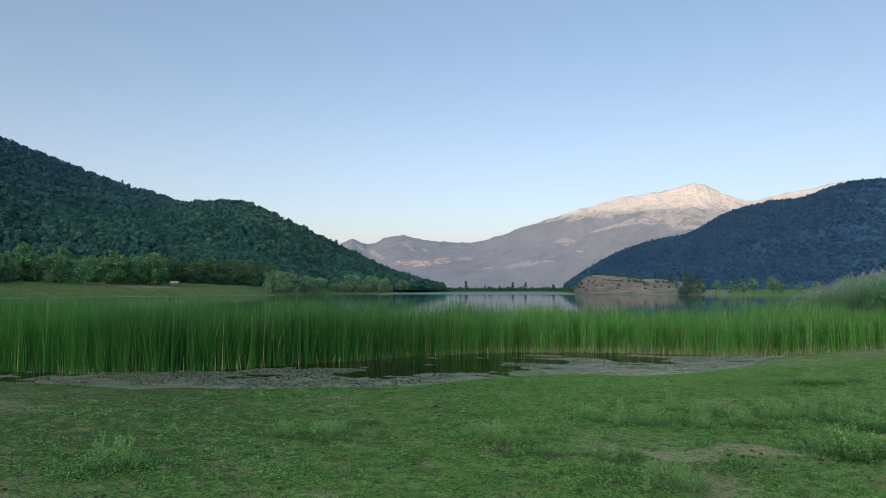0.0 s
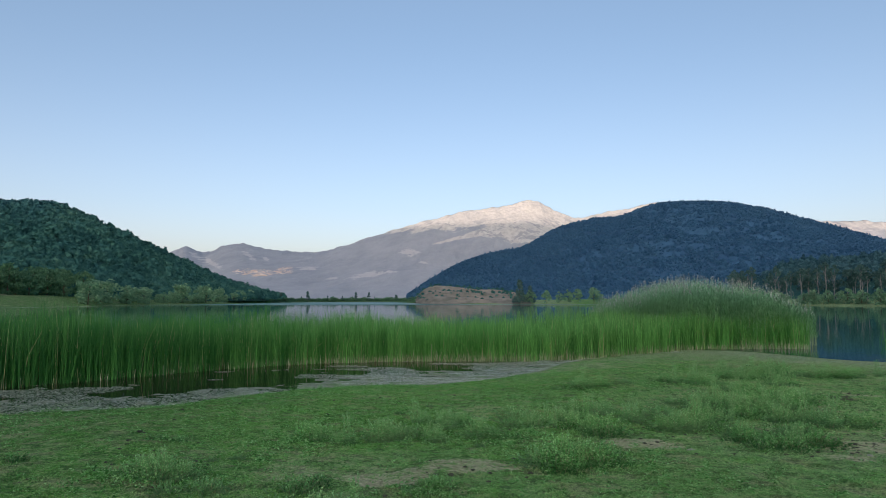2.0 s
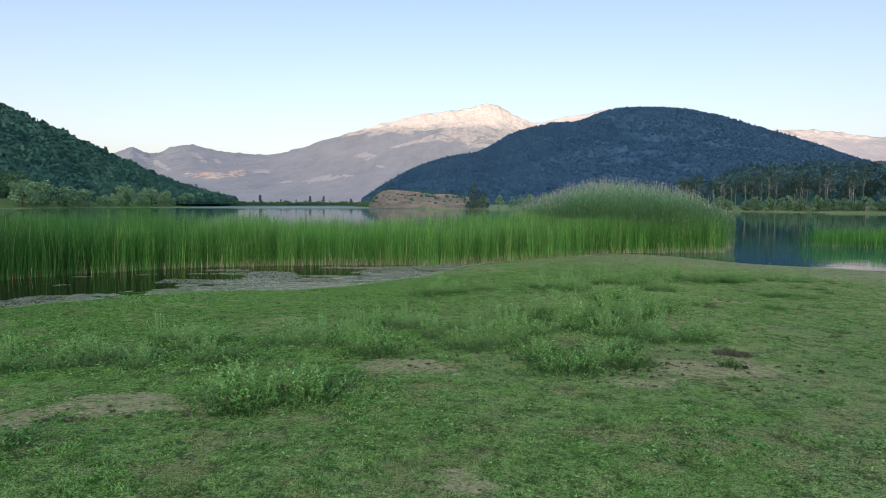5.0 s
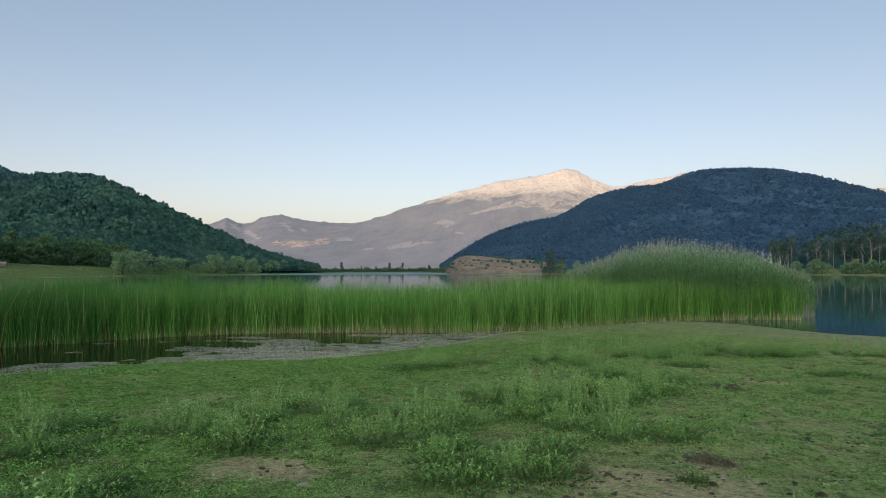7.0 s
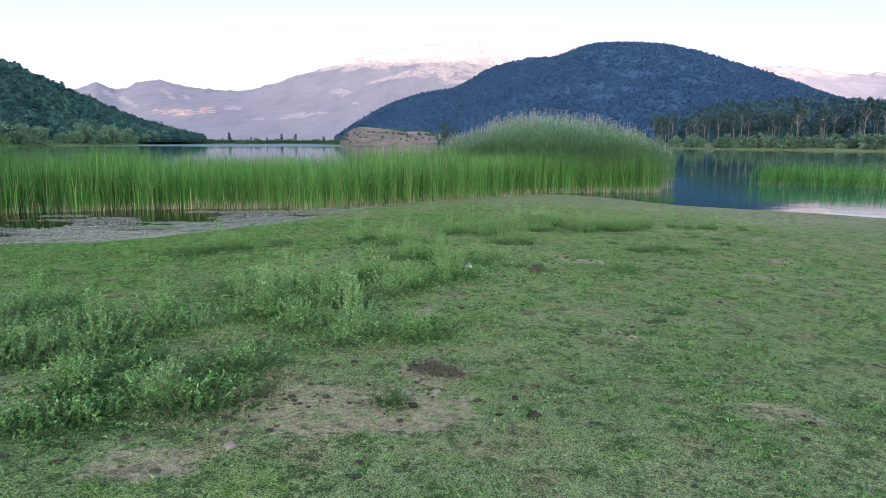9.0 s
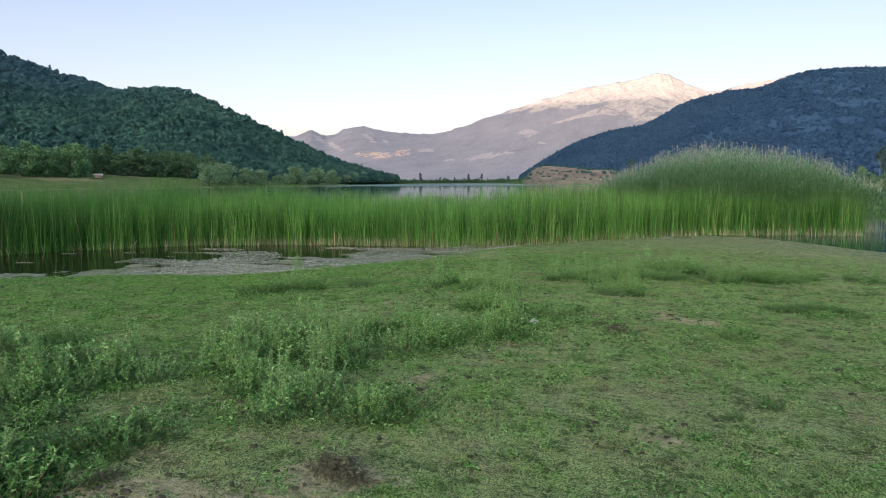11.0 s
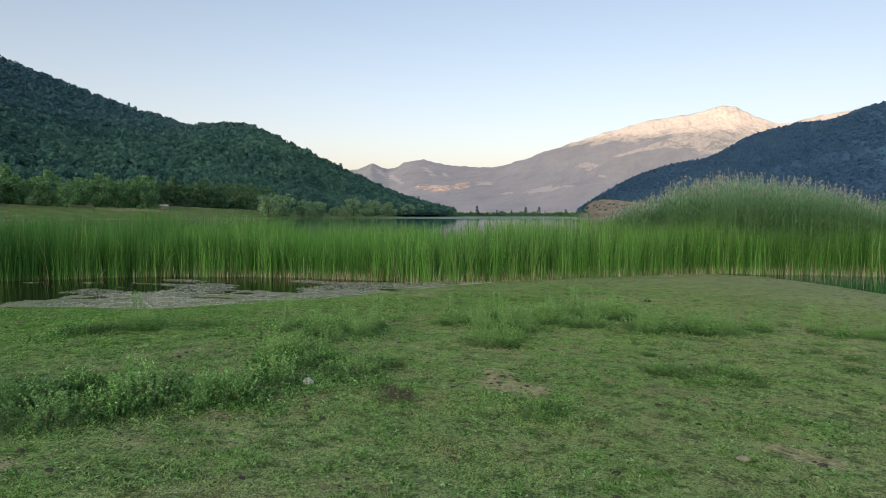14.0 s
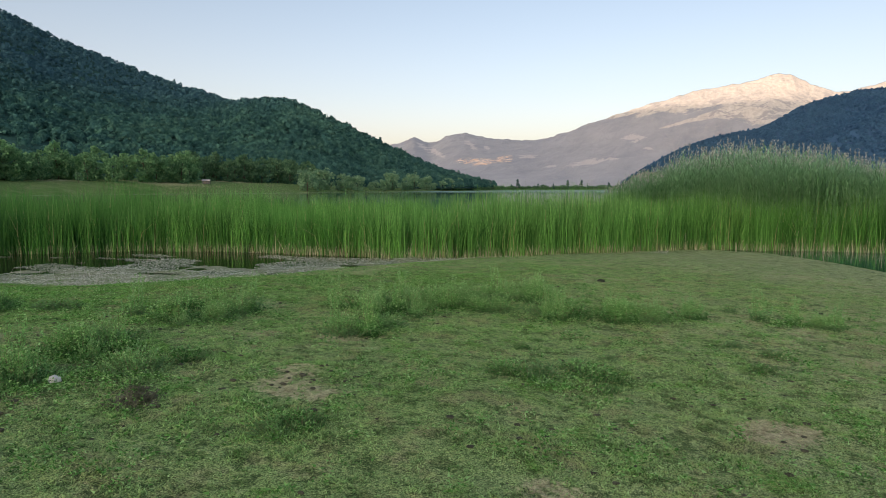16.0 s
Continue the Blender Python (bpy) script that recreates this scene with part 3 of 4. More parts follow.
def reed_material(name, low, stalk, high, split):
    m, t, b = material(name, 0.65, 0.10)
    z, r = xyz(t)[2], island(t)
    shade = calc(t, "FRACT", calc(t, "MULTIPLY", r, 17.3))
    other = calc(t, "FRACT", calc(t, "MULTIPLY", r, 91.7))
    # Tips are paler, brightened further to paint in light on the tops.
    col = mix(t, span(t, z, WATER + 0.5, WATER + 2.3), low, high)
    col = mix(t, shade, mix(t, 0.7, col, (0.010, 0.055, 0.01)), mix(t, 0.5, col, (0.42, 0.70, 0.22)))
    # Darker noise bands put the shade of gaps between clumps into the colour.
    clump = noise_at(t, 2.6, 3, 0.6, stretch=(1, 1, 0.06))
    col = mix(t, calc(t, "MULTIPLY", span(t, clump, 0.56, 0.42), 0.65), col, (0.015, 0.085, 0.02))
    # Dark green in the west, deepened to paint in shade and lens falloff.
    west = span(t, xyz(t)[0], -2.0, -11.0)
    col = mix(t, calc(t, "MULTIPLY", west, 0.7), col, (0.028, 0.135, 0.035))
    patch = noise_at(t, 0.22, 3, 0.5)
    col = mix(t, calc(t, "MULTIPLY", span(t, patch, 0.42, 0.62), 0.45), col, (0.09, 0.30, 0.065))
    dry = calc(t, "MULTIPLY", span(t, z, WATER + split, WATER + 0.08), calc(t, "GREATER_THAN", other, calc(t, "ADD", calc(t, "MULTIPLY", west, 0.2), 0.74)))
    col = mix(t, dry, col, stalk)
    dead = calc(t, "GREATER_THAN", other, 0.985)
    col = mix(t, dead, col, (0.50, 0.43, 0.24))
    t.links.new(greener(t, col, 0.85), b.inputs["Base Color"])
    return leafy(m, t, b, 0.36)


CATTAIL = reed_material("cattail_leaf", (0.15, 0.52, 0.125), (0.42, 0.45, 0.29), (0.40, 0.75, 0.26), 0.32)


def cattails(name, count, x, y, h, width=(0.009, 0.025), label="", segs=4):
    z = np.full(count, WATER - 0.05)
    v, f = blades(x, y, z, h, rng.uniform(*width, count), rng.gamma(1.7, 0.085, count), segs, 0.6, 0.15)
    ob = new(name, mesh_from(name, v, f, CATTAIL))
    return tagged(ob, label, "reeds", kind="stuff")


# stalks stand in small clumps with dark gaps between them
n = 12500
rx = rng.uniform(-42, 18.5, n)
rx = rx[rng.random(n) < np.where(rx < -22, 0.5, 1.0)]
depth = 6.5 * rng.random(len(rx)) ** 1.5
per = 9
ry = reed_front(rx) + 0.35 * fbm(rx * 1.3, rx * 0, 3, 8) + depth
rh = (0.98 * reed_height(rx) + 0.07 * depth) * (0.94 + 0.24 * fbm(rx * 0.5, ry * 0.5, 3, 33)) * rng.uniform(0.84, 1.06, len(rx))
rx, ry, rh = np.repeat(rx, per), np.repeat(ry, per), np.repeat(rh, per)
n = len(rx)
rx, ry, rh = rx + 0.085 * rng.standard_normal(n), ry + 0.085 * rng.standard_normal(n), rh * (1.0 - 0.30 * rng.random(n) ** 1.6)
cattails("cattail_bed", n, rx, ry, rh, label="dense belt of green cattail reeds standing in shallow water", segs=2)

# broken straw-coloured stalks along the foot of the belt
STRAW, st, sb = material("dry_stalk", 0.8, 0.2)
st.links.new(ramp(st, island(st), [(0.0, (0.08, 0.09, 0.035)), (0.5, (0.27, 0.31, 0.17)), (1.0, (0.58, 0.61, 0.45))]), sb.inputs["Base Color"])
rx = rng.uniform(-30, 18.5, 8500)
rx = rx[rng.random(len(rx)) < 0.15 + 0.85 * smooth(rx, -9, 1)]
n = len(rx)
ry = reed_front(rx) + 0.35 * fbm(rx * 1.3, rx * 0, 3, 8) + rng.uniform(-0.22, 0.5, n)
v, f = blades(rx, ry, np.full(n, WATER - 0.05), rng.gamma(3.0, 0.075, n) + 0.10, rng.uniform(0.008, 0.019, n), rng.gamma(1.5, 0.14, n), 2, 0.2, 0.5)
tagged(new("dry_stalks", mesh_from("dry_stalks", v, f, STRAW)), "broken straw-coloured stalks at the foot of the reeds", "reeds", kind="stuff")

# ---- tall reeds ----
def tall_reed_material():
    m, t, b = material("common_reed_leaf", 0.65, 0.10)
    z, r = xyz(t)[2], island(t)
    col = mix(t, span(t, z, WATER + 0.1, WATER + 0.7), (0.46, 0.43, 0.28), (0.09, 0.28, 0.08))
    col = mix(t, span(t, z, WATER + 1.5, WATER + 3.4), col, (0.26, 0.52, 0.31))
    col = mix(t, calc(t, "MULTIPLY", calc(t, "FRACT", calc(t, "MULTIPLY", r, 31.7)), 0.6), col, (0.045, 0.15, 0.05))
    col = mix(t, calc(t, "MULTIPLY", r, 0.5), col, (0.38, 0.64, 0.42))
    t.links.new(col, b.inputs["Base Color"])
    return leafy(m, t, b, 0.35)


def plume_material():
    m, t, b = material("reed_plume", 0.9, 0.1)
    t.links.new(ramp(t, island(t), [(0.0, (0.30, 0.34, 0.31)), (1.0, (0.60, 0.64, 0.59))]), b.inputs["Base Color"])
    return m


REED, PLUME = tall_reed_material(), plume_material()


def leaves_along(x, y, z, h, per, length, width, low=0.25):
    """Arching leaves set along upright stalks."""
    n = len(x)
    k = rng.uniform(low, 0.98, (n, per))
    a = rng.uniform(0, 2 * np.pi, (n, per))
    ln = length * rng.uniform(0.6, 1.2, (n, per))
    w = width * rng.uniform(0.7, 1.2, (n, per))
    bx, by, bz = np.repeat(x, per), np.repeat(y, per), (z[:, None] + h[:, None] * k).ravel()
    a, ln, w = a.ravel(), ln.ravel(), w.ravel()
    c, s = np.cos(a), np.sin(a)
    rows = []
    for q, up, wide in ((0.0, 0.0, 0.5), (0.5, 0.42, 1.0), (1.0, 0.38, 0.08)):
        ox, oy, oz = bx + c * ln * q * 0.75, by + s * ln * q * 0.75, bz + ln * up
        rows.append(np.stack([ox - s * w * wide / 2, oy + c * w * wide / 2, oz], -1))
        rows.append(np.stack([ox + s * w * wide / 2, oy - c * w * wide / 2, oz], -1))
    v = np.stack(rows, 1).reshape(-1, 3)
    i = (np.arange(len(bx)) * 6)[:, None]
    f = np.concatenate([i + np.array([[0, 1, 3, 2]]), i + np.array([[2, 3, 5, 4]])])
    return v, f


n = 5600
a, q = rng.uniform(0, 2 * np.pi, n), np.sqrt(rng.random(n))
px, py = 14.2 + 6.4 * q * np.cos(a), 40.6 + 4.1 * q * np.sin(a)
ph = (1.6 + 2.1 * np.maximum(0, 1 - ((px - 13.8) / 6.7) ** 2)) * (0.97 + 0.14 * fbm(px * 0.8, py * 0.8, 3, 51)) * rng.uniform(0.84, 1.05, n)
pz = np.full(n, WATER - 0.05)
stalks = blades(px, py, pz, ph, np.full(n, 0.012), rng.gamma(2, 0.03, n), 3, 0.8, 0.3)
foliage = leaves_along(px, py, pz, ph * 0.97, 10, 0.34, 0.030)
tagged(new("tall_reed_clump", mesh_from("tall_reed_clump", *joined([stalks, foliage]), REED)),
       "tall clump of grey-green common reed with feathery tops", "reeds", kind="stuff")
pick = rng.random(n) < 0.34
tx, ty, th = px[pick], py[pick], ph[pick]
plumes = leaves_along(tx, ty, pz[pick] + th - 0.12, np.full(len(tx), 0.26), 8, 0.12, 0.026, 0.0)
tagged(new("reed_plumes", mesh_from("reed_plumes", *plumes, PLUME)), "feathery pale grey flower plumes of the tall reeds", "reeds", kind="stuff")

n = 9000
u, d = rng.random(n), rng.random(n)
ix = 26.0 + 16 * u + 2.5 * d + 0.5 * rng.standard_normal(n)
iy = 42.5 - 15 * u + 4.5 * d * (0.4 + 0.6 * np.minimum(1, u * 4))
cattails("reed_islet", n, ix, iy, (1.25 + 0.3 * fbm(ix, iy, 2, 5)) * rng.uniform(0.75, 1.1, n), label="low islet of green reeds standing in the lake", segs=3)


# ---- plants of the hillsides ----
def crown_material(name, stops, thin=0.0, rough=0.8, dark=0.6):
    m, t, b = material(name, rough, 0.06)
    col = ramp(t, island(t), stops)
    n = noise_at(t, 0.9, 4, 0.7)
    col = mix(t, calc(t, "MULTIPLY", span(t, n, 0.55, 0.35), dark), col, (0.02, 0.04, 0.02))
    t.links.new(col, b.inputs["Base Color"])
    bump(t, b, n, 1.0, 0.6)
    return leafy(m, t, b, thin) if thin else m




def ico(level):
    b = bmesh.new()
    bmesh.ops.create_icosphere(b, subdivisions=level, radius=1.0)
    v = np.array([p.co[:] for p in b.verts])
    f = np.array([[q.index for q in p.verts] for p in b.faces])
    b.free()
    return v, f


def canopy_material(name, stops, scale, share=0.3, pines=None):
    m, t, b = material(name, 0.95, 0.02)
    crown = span(t, noise_at(t, 0.28, 2, 0.6), 0.3, 0.7)
    spray = calc(t, "ADD", calc(t, "MULTIPLY", island(t), 0.35), calc(t, "MULTIPLY", crown, 0.65))
    k = calc(t, "ADD", calc(t, "MULTIPLY", spray, 0.55), calc(t, "MULTIPLY", span(t, noise_at(t, scale, 3, 0.6), 0.3, 0.7), 0.45))
    col = ramp(t, k, stops)
    if pines:      # uphill tones shift to blue, painting in haze on the farther ridge
        lo, hi, tone = pines
        col = mix(t, calc(t, "MULTIPLY", span(t, calc(t, "ADD", xyz(t)[2], calc(t, "MULTIPLY", noise_at(t, 0.02, 3, 0.6), 30.0)), lo, hi), 0.7), col, tone)
    t.links.new(col, b.inputs["Base Color"])
    return leafy(m, t, b, share)


# The last argument gives the haze tint and the heights where it sets in.
WOOD_A = canopy_material("near_hill_canopy", [(0.0, (0.026, 0.090, 0.092)), (0.4, (0.050, 0.155, 0.150)), (0.75, (0.080, 0.215, 0.180)), (1.0, (0.130, 0.285, 0.21))], 0.035, pines=(58, 112, (0.060, 0.155, 0.225)))
# Blued canopy tones put the haze over the far hill into the colour.
WOOD_B = canopy_material("hazed_hill_canopy", [(0.0, (0.053, 0.140, 0.250)), (0.5, (0.064, 0.163, 0.282)), (0.85, (0.077, 0.186, 0.305)), (1.0, (0.089, 0.206, 0.318))], 0.02, 0.4)
# Blue-grey lift of this wood stands in for haze across the water.
WOOD_C = canopy_material("pine_wood_canopy", [(0.0, (0.040, 0.105, 0.135)), (0.5, (0.070, 0.165, 0.195)), (1.0, (0.115, 0.225, 0.245))], 0.06)


def woods(name, surface, count, az, s, size, per, label, mat, pointed, flat, even=2.0, lift=0.75, ruffle=0.45):
    """Tree crowns over a slope, each a shell of small leafy sprays that face outwards."""
    a = rng.uniform(*az, count)
    q = rng.uniform(s[0] ** even, s[1] ** even, count) ** (1 / even)
    x, y, z = surface(a, q)
    r = size[0] + (size[1] - size[0]) * rng.random(count) ** 1.8
    conifer = rng.random(count) < pointed
    tall = np.where(conifer, rng.uniform(1.1, 1.5, count), rng.uniform(0.85, 1.25, count) * flat)
    d = rng.standard_normal((count, per, 3))
    d[..., 2] = np.abs(d[..., 2]) * 1.1 - 0.25
    d /= np.linalg.norm(d, axis=-1, keepdims=True)
    reach = rng.uniform(0.72, 1.08, (count, per, 1))
    squeeze = np.where(conifer[:, None], np.clip(0.85 - 0.75 * d[..., 2], 0.1, 1.1), 1.0)[..., None]
    c = d * reach * np.concatenate([np.repeat(squeeze, 2, -1), np.ones_like(squeeze)], -1)
    c = np.stack([x[:, None] + c[..., 0] * r[:, None], y[:, None] + c[..., 1] * r[:, None], z[:, None] + (c[..., 2] + lift) * (r * tall)[:, None]], -1)
    out = d + ruffle * rng.standard_normal(d.shape)
    u = np.cross(out, rng.standard_normal(d.shape))
    u /= np.linalg.norm(u, axis=-1, keepdims=True)
    w = np.cross(out, u)
    w /= np.linalg.norm(w, axis=-1, keepdims=True)
    k = (r * 2.6 / math.sqrt(per))[:, None, None] * rng.uniform(0.7, 1.3, (count, per, 1))
    v = np.stack([c + u * k, c + (-0.5 * u + 0.87 * w) * k, c + (-0.5 * u - 0.87 * w) * k], 2).reshape(-1, 3)
    return tagged(new(name, mesh_from(name, v, np.arange(len(v)).reshape(-1, 3), mat, shade=False)), label, "woodland", kind="stuff")


woods("hillside_woods", left_slope, 6000, (-84, -17.8), (0.03, 0.40), (1.0, 3.0), 40, "dense dark green mixed woodland covering a steep hillside", WOOD_A, 0.35, 0.95, ruffle=0.3)
woods("hillside_woods", left_slope, 19000, (-84, -17.8), (0.33, 1.02), (0.9, 2.3), 16, "dark green woodland on the crest of a steep hillside, blued for haze", WOOD_A, 0.35, 0.95, ruffle=0.25)
woods("hillside_woods", right_slope, 24000, (-7.0, 38), (0.0, 1.02), (1.0, 2.5), 17, "dense woodland covering a rounded hill, tinted blue for haze", WOOD_B, 0.25, 0.7, even=1.35, lift=0.3, ruffle=0.2)
woods("pine_wood", pine_slope, 2000, (20.6, 56), (0.0, 1.02), (1.2, 2.8), 54, "dark pine wood on a low slope behind the shore", WOOD_C, 0.3, 1.2)


# ---- single trees ----
def bark_material(name, dark, light):
    m, t, b = material(name, 0.9, 0.15)
    n = noise_at(t, 6, 5, 0.7, stretch=(1, 1, 0.25))
    t.links.new(ramp(t, n, [(0.3, dark), (0.7, light)]), b.inputs["Base Color"])
    bump(t, b, n, 0.6, 0.05)
    return m


BARK = bark_material("grey_bark", (0.06, 0.05, 0.04), (0.16, 0.14, 0.11))
PINE_BARK = bark_material("pine_bark", (0.22, 0.225, 0.23), (0.36, 0.365, 0.37))
WOODLAND = crown_material("dark_foliage", [(0.0, (0.065, 0.165, 0.095)), (0.6, (0.115, 0.26, 0.15)), (1.0, (0.18, 0.35, 0.20))], 0.4, dark=0.3)
LEAF = crown_material("broadleaf_foliage", [(0.0, (0.10, 0.26, 0.13)), (0.6, (0.175, 0.385, 0.19)), (1.0, (0.27, 0.50, 0.26))], 0.45, dark=0.35)
# Willow and needle tones lifted and blued to paint in distance haze.
WILLOW = crown_material("pale_willow_foliage", [(0.0, (0.14, 0.29, 0.18)), (0.6, (0.22, 0.42, 0.26)), (1.0, (0.33, 0.53, 0.34))], 0.45, dark=0.3)
NEEDLE = crown_material("pine_needles", [(0.0, (0.06, 0.135, 0.135)), (0.7, (0.10, 0.195, 0.185)), (1.0, (0.15, 0.26, 0.23))], 0.3, dark=0.3)


def limb(p0, p1, r0, r1, sides=6, rings=4, sway=0.0):
    p0, p1 = np.array(p0, float), np.array(p1, float)
    k = np.linspace(0, 1, rings)
    axis = p1 - p0
    side = np.cross(axis, [0.3, 0.9, 0.2])
    side /= np.linalg.norm(side)
    other = np.cross(axis, side)
    other /= np.linalg.norm(other)
    c = p0 + axis * k[:, None] + side * (sway * np.sin(k * 5)) [:, None]
    r = r0 + (r1 - r0) * k
    a = np.linspace(0, 2 * np.pi, sides, endpoint=False)
    v = c[:, None] + r[:, None, None] * (np.cos(a)[None, :, None] * side + np.sin(a)[None, :, None] * other)
    i = np.arange(rings - 1)[:, None] * sides
    j = np.arange(sides)[None]
    f = np.stack([i + j, i + (j + 1) % sides, i + sides + (j + 1) % sides, i + sides + j], -1).reshape(-1, 4)
    return v.reshape(-1, 3), f


def leaf_cloud(centres, radii, per, size):
    """Small leafy tufts round a set of clump centres."""
    m = len(centres)
    d = rng.standard_normal((m, per, 3))
    d /= np.linalg.norm(d, axis=-1, keepdims=True)
    c = centres[:, None] + d * radii[:, None, None] * rng.uniform(0.55, 1.08, (m, per, 1)) * np.array([1, 1, 0.8])
    c = c.reshape(-1, 3)
    n = len(c)
    u = rng.standard_normal((n, 3))
    u /= np.linalg.norm(u, axis=-1, keepdims=True)
    w = np.cross(u, rng.standard_normal((n, 3)))
    w /= np.linalg.norm(w, axis=-1, keepdims=True)
    s = size * rng.uniform(0.6, 1.3, (n, 1))
    v = np.stack([c - u * s, c + w * s * 0.6, c + u * s, c - w * s * 0.7], 1).reshape(-1, 3)
    return v, np.arange(n * 4).reshape(n, 4)


def make_tree(name, height, spread_, clear, clumps, per, leaf, leaf_mat, bark, label, category="tree", cone=False, thick=0.02, slim=False):
    root = new(name)
    top = height * (0.75 if not cone else 0.95)
    lean = rng.normal(0, 0.03, 2) * height
    trunk = [limb((0, 0, -0.6), (lean[0], lean[1], top), height * thick, height * thick * 0.3, 7, 6, 0.04 * height * (not slim))]
    k = rng.random(clumps)
    z = height * (clear + (1 - clear) * k)
    if cone:
        reach = spread_ * (1.02 - k)
    else:
        reach = spread_ * np.sqrt(np.maximum(0.05, 1 - (2 * k - 0.9) ** 2))
    a = rng.uniform(0, 2 * np.pi, clumps)
    rr = reach * np.sqrt(rng.uniform(0.1, 1, clumps))
    centres = np.stack([rr * np.cos(a) + lean[0] * k, rr * np.sin(a) + lean[1] * k, z], -1)
    for c in centres[:: max(1, clumps // 9)]:
        h0 = max(0.3, (c[2] - 0.25 * height * rng.random()) / top) * top * 0.9
        trunk.append(limb((lean[0] * h0 / top, lean[1] * h0 / top, min(h0, top)), c, height * thick * 0.35, 0.02, 5, 3))
    part("trunk", mesh_from("trunk", *joined(trunk), bark), root)
    radii = spread_ * rng.uniform(0.16, 0.34, clumps)
    part("crown", mesh_from("crown", *leaf_cloud(centres, radii, per, leaf), leaf_mat, shade=False), root)
    return tagged(root, label, category)


def place(root, spots, group):
    """The thing itself at the first spot and copies at the others: x, y, z, turn, size."""
    root["group"] = group
    first = None
    for x, y, z, turn, size in spots:
        m = Matrix.Translation((x, y, z)) @ pose(0, 0, 0, 0, 0, turn) @ Matrix.Scale(size, 4)
        if first is None:
            first = m
        else:
            copy_thing(root, m)
    root.matrix_basis = first


def around(az, r):
    return HOME[0] + r * math.sin(radians(az)), HOME[1] + r * math.cos(radians(az))


def spots(count, az, beyond, size):
    """Places on the bank, so many metres beyond the shoreline."""
    out = []
    for i in range(count):
        a = az[0] + (az[1] - az[0]) * (i + random.uniform(0.1, 0.9)) / count
        x, y = around(a, float(shore_range(a)) + random.uniform(*beyond))
        out.append((x, y, float(land(x, y)) - 0.15, random.uniform(0, 360), random.uniform(*size)))
    random.shuffle(out)
    return out


for share in range(3):
    place(make_tree("broadleaf_tree", 10.0, 4.4, 0.02, 48, 28, 0.46, LEAF, BARK, "round green broadleaf tree on the grassy lake bank"),
          spots(24, (-84, -42.0), (30, 56), (0.8, 1.3)), "trees along the meadow bank")
for share in range(2):
    place(make_tree("broadleaf_tree", 12.0, 5.0, 0.03, 44, 26, 0.54, WOODLAND, BARK, "dark green broadleaf tree below the wooded hillside"),
          spots(16, (-43, -32.5), (52, 84), (0.65, 1.15)), "dark trees below the hillside")
for share in range(2):
    place(make_tree("willow_bush", 5.0, 3.0, 0.04, 28, 24, 0.34, WILLOW, BARK, "pale green willow bush on the lake shore", "bush", thick=0.025),
          spots(15, (-34, -20.5), (3, 26), (0.8, 2.2)), "willow bushes along the shore")
    place(make_tree("willow_bush", 5.0, 2.8, 0.04, 26, 22, 0.36, WILLOW, BARK, "pale green bush under the tall pines", "bush", thick=0.025),
          spots(30, (19.5, 50), (0.5, 5), (0.7, 1.15)), "bushes under the pines")
    place(make_tree("shore_tree", 6.5, 2.6, 0.06, 28, 22, 0.42, WILLOW, BARK, "light green young tree on the far shore"),
          spots(9, (2.8, 20), (5, 22), (0.7, 1.2)), "young trees on the far shore")
for share in range(3):
    place(make_tree("pine_tree", 15.0, 2.3, 0.64, 18, 30, 0.38, NEEDLE, PINE_BARK, "tall pine with a bare pale trunk near the shore", thick=0.013, slim=True),
          spots(17, (19.5, 50), (9, 36), (0.75, 1.12)), "tall pines by the shore")
    place(make_tree("pine_tree", 13.0, 3.0, 0.35, 24, 24, 0.50, NEEDLE, PINE_BARK, "dark pine in the wood behind the shore", thick=0.013, slim=True),
          spots(16, (20.5, 50), (28, 46), (0.8, 1.15)), "pines of the wood behind")
for share in range(2):
    place(make_tree("conifer", 8.5, 2.6, 0.06, 34, 26, 0.36, NEEDLE, BARK, "small dark conifer on the far end of the lake", cone=True),
          spots(6, (-18.8, -7.4), (4, 16), (0.45, 1.35)), "conifers at the far end of the lake")
place(make_tree("willow_bush", 4.0, 3.6, 0.04, 26, 30, 0.4, WOODLAND, BARK, "low dark bush at the far end of the lake", "bush", thick=0.02),
      spots(46, (-21, -6.0), (2, 12), (0.7, 1.3)), "low bushes at the far end")
place(make_tree("conifer", 12.0, 4.2, 0.03, 60, 34, 0.42, NEEDLE, BARK, "broad dark conifer beside the bare terraces", cone=True),
      [(*around(2.6, 345), -0.4, 30, 1.0), (*around(3.5, 350), -0.4, 130, 0.75)], "dark conifers beside the terraces")
bx, by = around(-50.6, 262)
place(make_tree("shore_bush", 2.3, 1.1, 0.25, 22, 30, 0.13, WILLOW, BARK, "small round pale bush alone at the water's edge", "bush", thick=0.03),
      [(bx, by, max(float(land(bx, by)), WATER) - 0.05, 0, 1.6)], "lone bush")


# ---- bare terraces on the far shore ----
def terrace_material():
    m, t, b = material("dry_terrace", 0.95, 0.1)
    z = xyz(t)[2]
    n, fine = noise_at(t, 0.10, 5, 0.65, stretch=(1, 0.3, 3)), noise_at(t, 0.45, 4, 0.7, stretch=(1, 0.3, 1))
    col = ramp(t, n, [(0.36, (0.14, 0.145, 0.12)), (0.48, (0.21, 0.195, 0.165)), (0.66, (0.29, 0.26, 0.22))])
    col = mix(t, calc(t, "MULTIPLY", span(t, fine, 0.58, 0.68), 0.6), col, (0.10, 0.11, 0.06))
    t.links.new(col, b.inputs["Base Color"])
    bump(t, b, fine, 0.8, 0.6)
    return m


